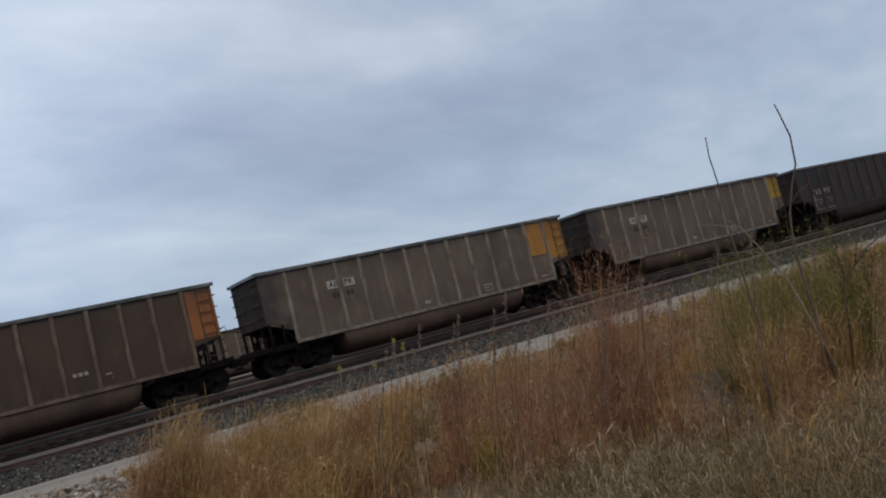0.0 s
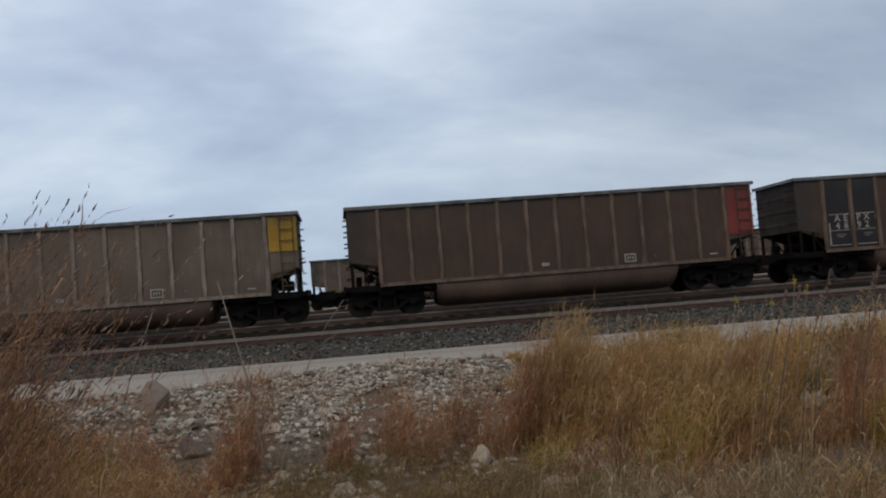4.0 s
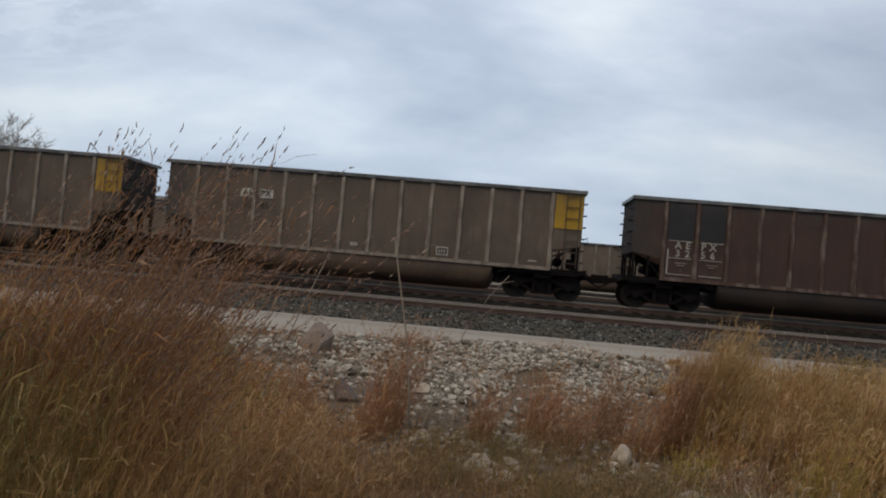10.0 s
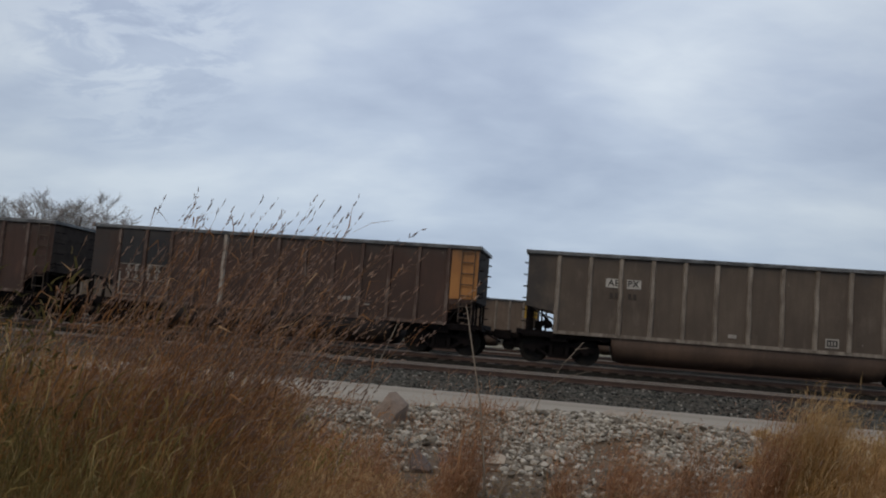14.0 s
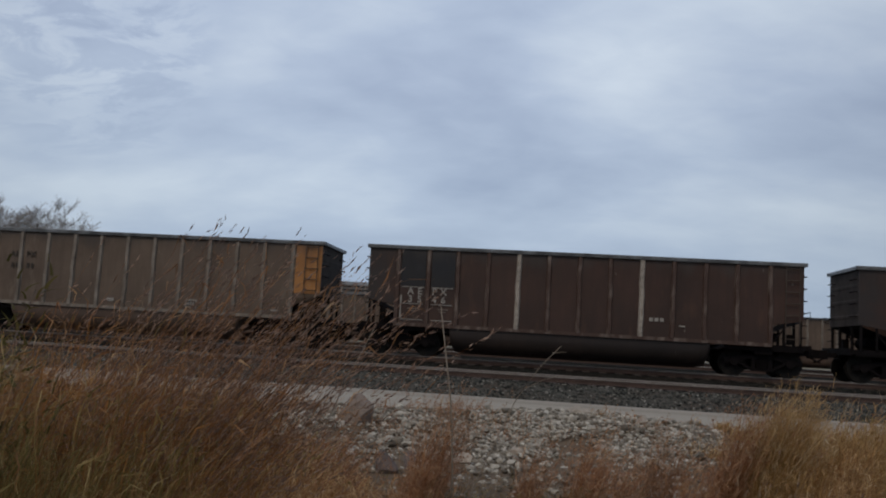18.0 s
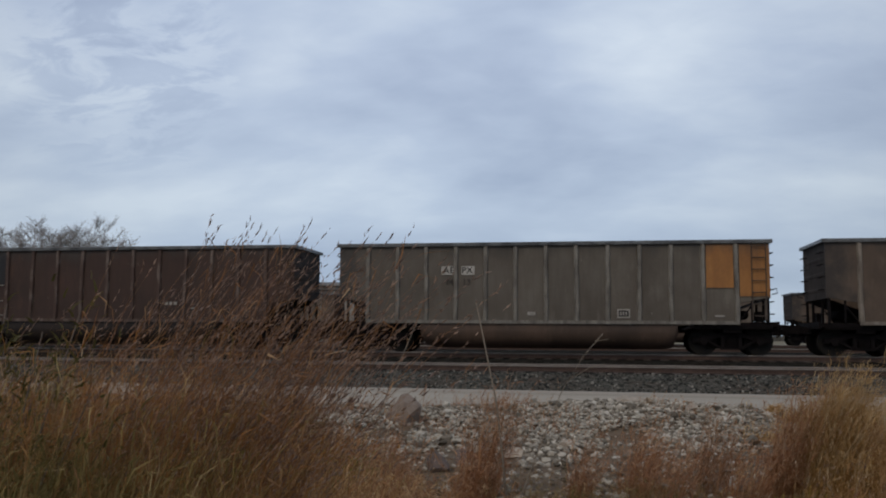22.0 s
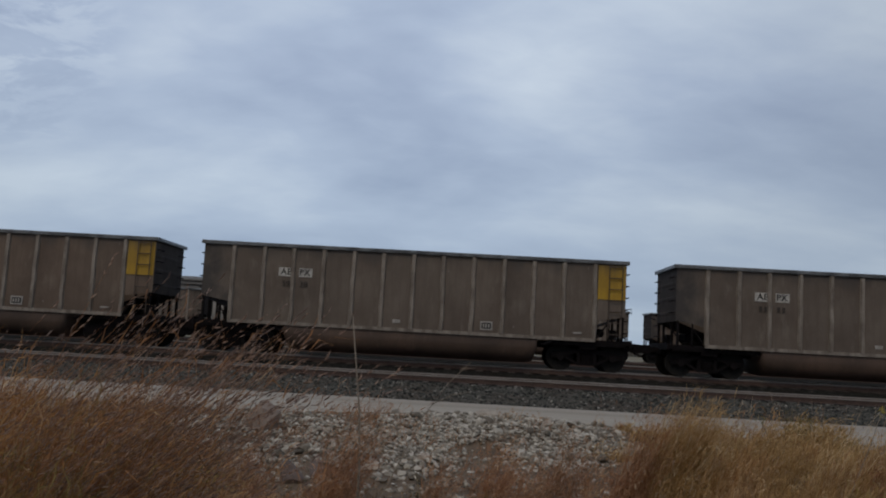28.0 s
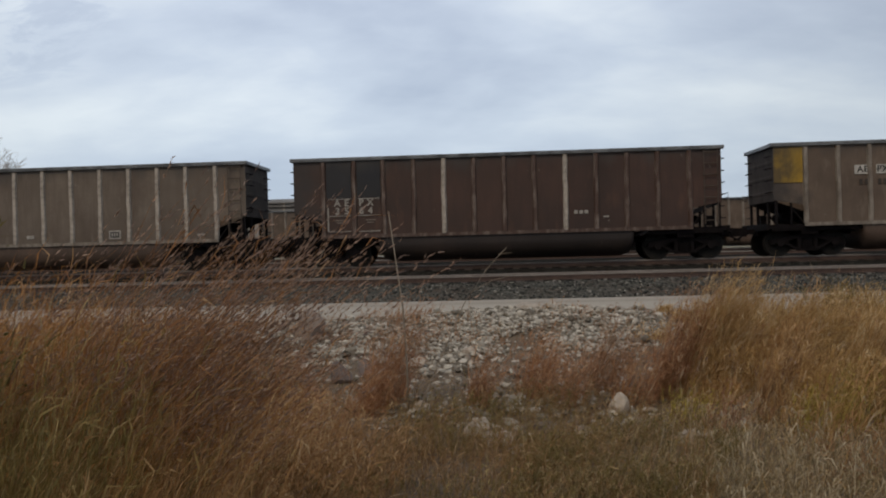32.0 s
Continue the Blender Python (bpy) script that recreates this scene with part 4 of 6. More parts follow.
OCTA_F = [(0, 2, 4), (2, 1, 4), (1, 3, 4), (3, 0, 4), (2, 0, 5), (1, 2, 5), (3, 1, 5), (0, 3, 5)]


def stone_heap(name, spots, sizes, mat, shape=(None, None), rng=None):
    """Many angular stones joined in one mesh."""
    bv, bf = shape
    rng = rng or np.random.default_rng(3)
    n, k = len(spots), len(bv)
    v = bv[None] * (1 + rng.uniform(-0.32, 0.32, (n, k, 1))) * np.stack([rng.uniform(0.8, 1.5, n), rng.uniform(0.7, 1.2, n), rng.uniform(0.5, 0.9, n)], 1)[:, None]
    a, b = rng.uniform(0, math.tau, n), rng.uniform(-0.6, 0.6, n)
    y, z = v[..., 1] * np.cos(b)[:, None] - v[..., 2] * np.sin(b)[:, None], v[..., 1] * np.sin(b)[:, None] + v[..., 2] * np.cos(b)[:, None]
    x = v[..., 0]
    x, y = x * np.cos(a)[:, None] - y * np.sin(a)[:, None], x * np.sin(a)[:, None] + y * np.cos(a)[:, None]
    v = np.stack([x, y, z], -1) * np.asarray(sizes)[:, None, None] + np.asarray(spots)[:, None]
    f = (np.array(bf)[None] + (np.arange(n) * k)[:, None, None]).reshape(-1, 3)
    return raw_mesh(name, v.reshape(-1, 3).tolist(), f.tolist(), mat)


def rock_mesh(seed, size, mat, cuts=7, sub=3):
    """A broken block: a ball cut by planes, then roughened."""
    rng = random.Random(seed)
    bm = bmesh.new()
    bmesh.ops.create_icosphere(bm, subdivisions=sub, radius=1.0)
    for _ in range(cuts):
        n = Vector((rng.uniform(-1, 1), rng.uniform(-1, 1), rng.uniform(-0.5, 1))).normalized()
        d = rng.uniform(0.45, 0.75)
        for v in bm.verts:
            over = v.co.dot(n) - d
            if over > 0:
                v.co -= n * over * 0.96
    for v in bm.verts:
        v.co += v.co.normalized() * 0.05 * noise.noise(v.co * 2.7 + Vector((seed, 0, 0)))
        v.co = Vector((v.co.x * size[0], v.co.y * size[1], v.co.z * size[2]))
    me = bpy.data.meshes.new("rock")
    bm.to_mesh(me)
    bm.free()
    me.materials.append(mat)
    return me


def heap_weight(x, y):
    w = 1.2 * math.exp(-((x - 0.7) / 1.9) ** 4 - ((y - 14.2) / 1.9) ** 4)
    w += 0.52 * math.exp(-((x + 3.6) / 1.9) ** 4 - ((y - 13.6) / 1.8) ** 4)
    w += 0.17 * math.exp(-((x + 0.7) / 2.6) ** 4 - ((y - 11.6) / 2.0) ** 4)
    w += 0.13 * math.exp(-((x - 0.2) / 2.4) ** 4 - ((y - 8.4) / 1.7) ** 4)
    w += 0.8 * math.exp(-((x - 4.7) / 0.7) ** 2 - ((y - 15.5) / 0.6) ** 2)
    w += 0.45 * math.exp(-((x - 6.0) / 3.5) ** 2 - ((y - 15.7) / 0.5) ** 2)
    w += 0.5 * math.exp(-((x + 8.5) / 3.5) ** 2 - ((y - 15.2) / 0.9) ** 2)
    w += 0.9 * math.exp(-((x - 5.15) / 0.35) ** 2 - ((y - 9.5) / 0.3) ** 2)
    return w * (0.55 + 0.9 * noise.noise((x * 0.9, y * 0.9, 5)))


def build_stones():
    rng = np.random.default_rng(11)
    spots, sizes = [], []
    while len(spots) < 17000:
        x, y = rng.uniform(-12, 10), rng.uniform(7.2, 16.1)
        if rng.random() < heap_weight(x, y):
            s = 0.018 + 0.031 * rng.random() ** 1.6 + (0.045 * rng.random() if rng.random() < 0.03 else 0)
            spots.append((x, y, height(x, y) + s * rng.uniform(-0.1, 1.0)))
            sizes.append(s)
    order = sorted(range(len(spots)), key=lambda k: -sizes[k])
    root = thing("rubble_heap", "spilled heap of pale broken limestone beside the road", "rubble", kind="structure")
    shapes = [stone_heap("stone", [(0, 0, 0)], [1.0], LIME, (BALL_V, BALL_F), np.random.default_rng(40 + k)) for k in range(14)]
    for k in order[:300]:
        s = sizes[k]
        ob = part("stone", shapes[k % 14], root, "", pose(*spots[k], rng.uniform(-30, 30), rng.uniform(-30, 30), rng.uniform(0, 360)))
        ob.scale = (s, s, s)
    rest = order[300:]
    tagged(part("loose_stones", stone_heap("loose_stones", [spots[k] for k in rest], [sizes[k] for k in rest], LIME, (BALL_V, BALL_F)), root), kind="stuff")
    # ballast: the shoulder of the near track, and the bed between its rails
    spots, sizes = [], []
    for _ in range(15000):
        x, y = rng.uniform(-34, 46), rng.uniform(21.45, 25.2)
        if y > 25.0:
            continue
        spots.append((x, y, ground_height(x, y) + rng.uniform(0.0, 0.03)))
        sizes.append(rng.uniform(0.022, 0.050))
    thing("ballast_stones", "dark grey crushed-stone ballast with a few pale pieces", "ballast", kind="stuff", mesh=stone_heap("ballast_stones", spots, sizes, BALLSTONE, (OCTA_V, OCTA_F)))
    # single rocks
    for x, y, size, mat, seed, label, turn in (
            (-1.82, 9.95, (0.16, 0.15, 0.19), GREYROCK, 5, "dark grey broken rock half sunk in soil", -15),
            (-1.58, 10.3, (0.15, 0.13, 0.15), GREYROCK, 8, "dark grey broken rock half sunk in soil", 40),
            (0.50, 15.5, (0.33, 0.18, 0.10), PALEROCK, 9, "flat pale slab on top of the heap", 5),
            (0.92, 15.3, (0.16, 0.14, 0.11), PALEROCK, 12, "small pale block on the rubble heap", 65),
            (1.52, 14.4, (0.14, 0.12, 0.12), PALEROCK, 13, "small pale block on the rubble heap", 65),
            (1.13, 8.22, (0.13, 0.10, 0.14), PALEROCK, 14, "pale pinkish block among dry grass", 30),
            (0.02, 7.05, (0.15, 0.10, 0.07), PALEROCK, 31, "pale broken slab among short grass", 35),
            (-0.12, 7.55, (0.13, 0.11, 0.08), PALEROCK, 32, "pale broken slab among short grass", 120),
            (0.20, 6.75, (0.14, 0.11, 0.06), PALEROCK, 33, "pale broken slab among short grass", 75),
            (1.55, 6.9, (0.15, 0.10, 0.09), PALEROCK, 34, "pale stone half hidden in grass", 10),
            (-0.70, 8.15, (0.10, 0.08, 0.07), PALEROCK, 15, "small white stone on bare soil", 0),
            (-0.22, 7.35, (0.12, 0.09, 0.08), PALEROCK, 16, "pale broken block among short grass", 50),
            (-0.06, 7.2, (0.09, 0.08, 0.06), PALEROCK, 17, "pale broken block among short grass", 10),
            (0.42, 7.5, (0.11, 0.12, 0.07), GREYROCK, 18, "grey stone among short grass", 80),
            (-0.45, 12.1, (0.14, 0.10, 0.08), PALEROCK, 19, "pale block in the loose rubble", 25),
            (0.75, 12.9, (0.12, 0.09, 0.08), PALEROCK, 20, "pale block in the loose rubble", 70),
            (-1.05, 11.0, (0.15, 0.12, 0.10), PALEROCK, 21, "pale block in the loose rubble", 0),
            (0.75, 7.3, (0.10, 0.08, 0.06), PALEROCK, 22, "small white stone among short grass", 0),
            (5.13, 9.5, (0.20, 0.14, 0.13), PALEROCK, 24, "white broken block in a small pile", 35),
            (5.35, 9.55, (0.12, 0.10, 0.10), PALEROCK, 25, "white broken block in a small pile", 75),
            (4.95, 9.4, (0.13, 0.11, 0.09), GREYROCK, 26, "grey broken block in a small pile", 15)):
        thing("rock", label, "rock", pose(x, y, height(x, y) + size[2] * 0.45, 8, -6, turn), mesh=rock_mesh(seed, size, mat))


def slab_rock(x, y):
    """A flat block broken off a ledge, tipped up on one edge."""
    bm = bmesh.new()
    for p in ((-0.30, -0.10, -0.14), (0.10, -0.22, -0.14), (0.22, 0.12, -0.14), (-0.24, 0.18, -0.14), (-0.26, -0.10, -0.02), (-0.02, -0.06, 0.33), (0.05, -0.16, 0.22), (0.04, 0.06, 0.34), (0.27, -0.02, 0.14), (0.26, 0.10, 0.16), (0.16, -0.18, 0.02)):
        bm.verts.new(p)
    bmesh.ops.convex_hull(bm, input=bm.verts)
    bmesh.ops.subdivide_edges(bm, edges=bm.edges, cuts=4, use_grid_fill=True)
    for v in bm.verts:
        v.co += 0.008 * Vector((noise.noise(v.co * 14), noise.noise(v.co * 14 + Vector((5, 0, 0))), noise.noise(v.co * 14 + Vector((0, 5, 0)))))
    me = bpy.data.meshes.new("boulder")
    bm.to_mesh(me)
    bm.free()
    me.materials.append(BROWNROCK)
    thing("boulder", "brown angular boulder tipped up on the rubble", "rock", pose(x, y, height(x, y) + 0.12, 0, 0, -8), mesh=me)


# ---- dry grass ----
def array_mesh(name, verts, quads, tris, mat):
    """A mesh straight from arrays of corners."""
    me = bpy.data.meshes.new(name)
    loops = np.concatenate([quads.ravel(), tris.ravel()])
    me.vertices.add(len(verts))
    me.vertices.foreach_set("co", np.ascontiguousarray(verts, dtype=np.float32).ravel())
    me.loops.add(len(loops))
    me.loops.foreach_set("vertex_index", loops.astype(np.int32))
    me.polygons.add(len(quads) + len(tris))
    me.polygons.foreach_set("loop_start", np.concatenate([np.arange(len(quads)) * 4, quads.size + np.arange(len(tris)) * 3]).astype(np.int32))
    me.update(calc_edges=True)
    me.materials.append(mat)
    return me


JOINTS = np.array([0.0, 0.28, 0.56, 0.82, 1.0])


def along(spine, who, s):
    """Points at the shares s of the stems who."""
    k = np.clip(np.searchsorted(JOINTS, s, side="right") - 1, 0, 3)
    u = ((s - JOINTS[k]) / (JOINTS[k + 1] - JOINTS[k]))[:, None]
    return spine[who, k] * (1 - u) + spine[who, k + 1] * u, spine[who, k + 1] - spine[who, k]


def grass_mesh(name, rng, base, h, width, lean, spread, mat, out=None, power=1.5, leaves=3, leaf=(0.10, 0.30), kink=0.025, droop=1.1, up=0.75, low=0.12, leaf_width=1.5):
    """Stems with a few bends, each set with narrow leaves that rise and then hang; stem and leaf are islands of their own."""
    n = len(base)
    base, h = np.asarray(base), np.asarray(h)
    width = np.broadcast_to(np.asarray(width, float).reshape(-1, 1), (n, 1))
    off = np.stack([lean[0] + rng.normal(0, spread, n), lean[1] + rng.normal(0, spread, n)], 1)
    if out is not None:
        off = off + out
    a = rng.uniform(0, math.tau, n)
    side = np.stack([np.cos(a), np.sin(a), 0 * a], 1) * width
    spine = np.zeros((n, 5, 3))
    for k, s in enumerate(JOINTS):
        sink = 1 - 0.30 * s * np.minimum(1.5, np.hypot(off[:, 0], off[:, 1])) ** 2
        spine[:, k] = base + np.stack([off[:, 0] * h * s ** power, off[:, 1] * h * s ** power, h * s * sink], 1)
        if 0 < s:
            spine[:, k, :2] += rng.normal(0, kink, (n, 2)) * h[:, None] * s
    v = np.stack([spine[:, 0] - side, spine[:, 0] + side, spine[:, 1] - side * 0.9, spine[:, 1] + side * 0.9, spine[:, 2] - side * 0.8, spine[:, 2] + side * 0.8,
                  spine[:, 3] - side * 0.6, spine[:, 3] + side * 0.6, spine[:, 4]], 1).reshape(-1, 3)
    k = np.arange(n)[:, None] * 9
    quads = np.concatenate([k + np.array([[0, 1, 3, 2]]), k + np.array([[2, 3, 5, 4]]), k + np.array([[4, 5, 7, 6]])])
    tris = k + np.array([[6, 7, 8]])
    if leaves:
        who = np.repeat(np.arange(n), leaves)
        m = len(who)
        p0, _ = along(spine, who, rng.uniform(low, 0.97, m))
        b = rng.uniform(0, math.tau, m)
        d = np.stack([np.cos(b) * rng.uniform(0.2, 1.0, m) + lean[0], np.sin(b) * rng.uniform(0.2, 1.0, m), np.full(m, up) * rng.uniform(0.5, 1.5, m)], 1)
        d /= np.linalg.norm(d, axis=1)[:, None]
        ln = (rng.uniform(leaf[0], leaf[1], m) * np.minimum(1.0, 0.35 + h[who]))[:, None]
        d2 = d + np.stack([rng.normal(0.15, 0.35, m), rng.normal(0, 0.35, m), -droop * rng.uniform(0.1, 1.3, m)], 1)
        d2 /= np.linalg.norm(d2, axis=1)[:, None]
        c = np.stack([-np.sin(b), np.cos(b), rng.normal(0, 0.5, m)], 1) * width[who] * leaf_width
        p1 = p0 + d * ln * 0.5
        k = len(v) + np.arange(m)[:, None] * 4
        v = np.concatenate([v, np.stack([p0, p1 - c, p1 + c, p1 + d2 * ln * 0.5], 1).reshape(-1, 3)])
        tris = np.concatenate([tris, k + np.array([[0, 1, 2]]), k + np.array([[1, 3, 2]])])
    return array_mesh(name, v, quads, tris, mat), spine


def seed_heads(rng, tips, ways, length, radius):
    """Slender spikelets: stretched octahedra along the stalks' ends."""
    n = len(tips)
    d = ways / np.linalg.norm(ways, axis=1)[:, None]
    a = np.cross(d, (0.3, 0.9, 0.1))
    a /= np.linalg.norm(a, axis=1)[:, None]
    b = np.cross(d, a)
    ln, r = np.asarray(length)[:, None], np.asarray(radius)[:, None]
    v = np.stack([tips + d * ln, tips - d * ln * 0.6, tips + a * r, tips - a * r, tips + b * r, tips - b * r], 1)
    f = (np.array([(0, 2, 4), (0, 4, 3), (0, 3, 5), (0, 5, 2), (1, 4, 2), (1, 3, 4), (1, 5, 3), (1, 2, 5)])[None] + np.arange(n)[:, None, None] * 6).reshape(-1, 3)
    return v.reshape(-1, 3), f


def plumes(rng, spine, per, size):
    """A spindle at each tip and paired spikelets down the upper part of the stalk."""
    n = len(spine)
    who = np.concatenate([np.arange(n), np.repeat(np.arange(n), per)])
    s = np.concatenate([np.full(n, 0.985), 1 - 0.50 * rng.random(n * per) ** 1.1])
    seat, way = along(spine, who, s)
    way = way / np.linalg.norm(way, axis=1)[:, None]
    way[n:] += rng.normal(0, 0.30, (n * per, 3))
    ln = np.concatenate([rng.uniform(1.1, 1.7, n), rng.uniform(0.6, 1.3, n * per)]) * size
    seat[n:] += way[n:] * ln[n:, None] * 0.5
    v, f = seed_heads(rng, seat, way, ln, ln * rng.uniform(0.10, 0.16, len(who)))
    return raw_mesh("seed_heads", v.tolist(), f.tolist(), SEED)


def field(rng, count, keep, span_x, span_y):
    pts = []
    while len(pts) < count:
        x, y = rng.uniform(*span_x), rng.uniform(*span_y)
        if rng.random() < keep(x, y):
            pts.append((x, y, height(x, y) - 0.01))
    return np.array(pts)


def azimuth(x, y):
    return math.degrees(math.atan2(-x, y))


def left_cover(x, y):
    az, d = azimuth(x, y), math.hypot(x, y)
    if y < 1.2 or d < 2.6:
        return 0
    edge = 9 + 1.25 * max(0, d - 6)
    w = min(1, max(0, (az - edge + 2 * noise.noise((x, y, 2))) / 3))
    return w * min(1, max(0.15, 0.75 + noise.noise((x * 0.8, y * 0.8, 9)))) * min(1, max(0, (15.9 - y) / 1.2))


def right_cover(x, y):
    az, d = -azimuth(x, y), math.hypot(x, y)
    if y < -1 or d < 3.4:
        return 0
    if math.hypot(x - 4.65, y - 8.6) < 1.3 and abs((x - 4.2) * 1.8 - (y - 7.7) * 0.9) < 0.7:
        return 0.35
    near = 0.3 if d < 7 and az > 38 else 1.0
    edge = 8.5 + 0.45 * max(0, d - 6)
    w = min(1, max(0, (az - edge + 2 + 7 * noise.noise((x * 0.9, y * 0.9, 6))) / 9))
    return near * w * min(1, max(0.1, 0.6 + 1.2 * noise.noise((x * 0.75, y * 0.75, 12)))) * min(1, max(0, (16.1 - y) / 0.8))


def mid_cover(x, y):
    d = math.hypot(x, y)
    az = azimuth(x, y)
    if not -14 < az < 16 or d < 4:
        return 0
    return min(1, max(0.0, (9.3 - d) / 3)) * (0.5 + 0.8 * noise.noise((x * 1.3, y * 1.3, 3)))


CLUMPS = []


def disc(rng, n, radius):
    a, r = rng.uniform(0, math.tau, n), radius * np.sqrt(rng.random(n))
    return np.stack([r * np.cos(a), r * np.sin(a), 0 * r - 0.02], 1), r / radius


def clump(name, label, x, y, n, radius, hmin, hmax, mat, seed, lean=0.18, spread=0.16, width=0.0017, sway=1.0, leaves=5, leaf=(0.08, 0.26), up=0.75, droop=1.1):
    """A bushy tussock that sways as one piece about its root."""
    rng = np.random.default_rng(seed)
    base, rim = disc(rng, n, radius)
    h = (hmin + (hmax - hmin) * rng.random(n) ** 0.8) * (1 - 0.22 * rim ** 2)
    z = height(x, y)
    root = thing(name, label, "grass", pose(x, y, z), "tussocks of dry grass")
    me, _ = grass_mesh("tuft", rng, base, h, width * rng.uniform(0.6, 1.3, n), (lean, 0.0), spread, mat, out=base[:, :2] * 0.5, leaves=leaves, leaf=leaf, up=up, droop=droop)
    part("tuft", me, root)
    k = n // 4
    base, _ = disc(rng, k, radius * 1.3)
    me, _ = grass_mesh("thatch", rng, base, rng.uniform(0.12, 0.35, k) * hmax, width, (0.15, 0.0), 0.6, mat, leaves=3, leaf=leaf, droop=1.4)
    part("thatch", me, root, "matted dead blades round the foot")
    CLUMPS.append((root, x, y, z, sway, seed))
    return root


def seeding_clump(x, y, n, hmin, hmax, seed):
    """Tall bare stalks of bluestem, each ending in a feathery head."""
    rng = np.random.default_rng(seed)
    base, rim = disc(rng, n, 0.30)
    h = hmin + (hmax - hmin) * rng.random(n)
    z = height(x, y)
    root = thing("tall_grass_clump", "tall russet grass stalks with feathery seed heads", "grass", pose(x, y, z), "tussocks of tall grass")
    me, spine = grass_mesh("tuft", rng, base, h, 0.0018, (0.36, 0.0), 0.075, TALLRED, power=1.9, leaves=3, leaf=(0.10, 0.22), kink=0.010, up=1.2)
    part("tuft", me, root)
    tagged(part("seed_head", plumes(rng, spine, 28, 0.0155), root, "mauve-brown feathery seed heads"), kind="stuff")
    CLUMPS.append((root, x, y, z, 1.0, seed))


def bank(rng, cover, count, span, per, mats, tall, lean, labels, shares):
    """Standing cover of a bank, tussock by tussock, in drifts of different grasses."""
    seat = field(rng, count, cover, *span)
    drift = np.array([noise.noise((a * 0.6, b * 0.6, 51)) + 0.35 * noise.noise((a * 2.3, b * 2.3, 7)) for a, b, c in seat])
    cuts = np.quantile(drift, shares)
    for which, (mat, label) in enumerate(zip(mats, labels)):
        mine = seat[np.searchsorted(cuts, drift) == which]
        p = np.repeat(mine, per, 0)
        size = np.repeat(rng.uniform(0.34, 1.25, len(mine)) ** 1.4, per)
        away = rng.normal(0, 1, (len(p), 2)) * 0.13 * size[:, None]
        bent = np.repeat(rng.normal(0, 0.16, (len(mine), 2)), per, 0)
        p[:, :2] += away
        far = np.hypot(p[:, 0], p[:, 1])
        swell = np.repeat([(0.55 + 0.45 * min(1, cover(a, b) * 1.2)) * (1.0 + 0.75 * noise.noise((a * 0.55, b * 0.55, 31))) for a, b, c in mine], per)
        h = swell * tall * size * rng.uniform(0.25, 1.05, len(p)) * np.clip(1.2 - far * 0.02, 0.8, 1.2)
        me, _ = grass_mesh("grass", rng, p, h, (0.0007 + 0.00025 * far) * rng.uniform(0.5, 1.6, len(p)), (lean, 0.0), 0.20, mat, out=away * 1.6 + bent, leaves=4, leaf=(0.08, 0.28), up=1.1)
        thing("grass", label, "grass", kind="stuff", mesh=me)


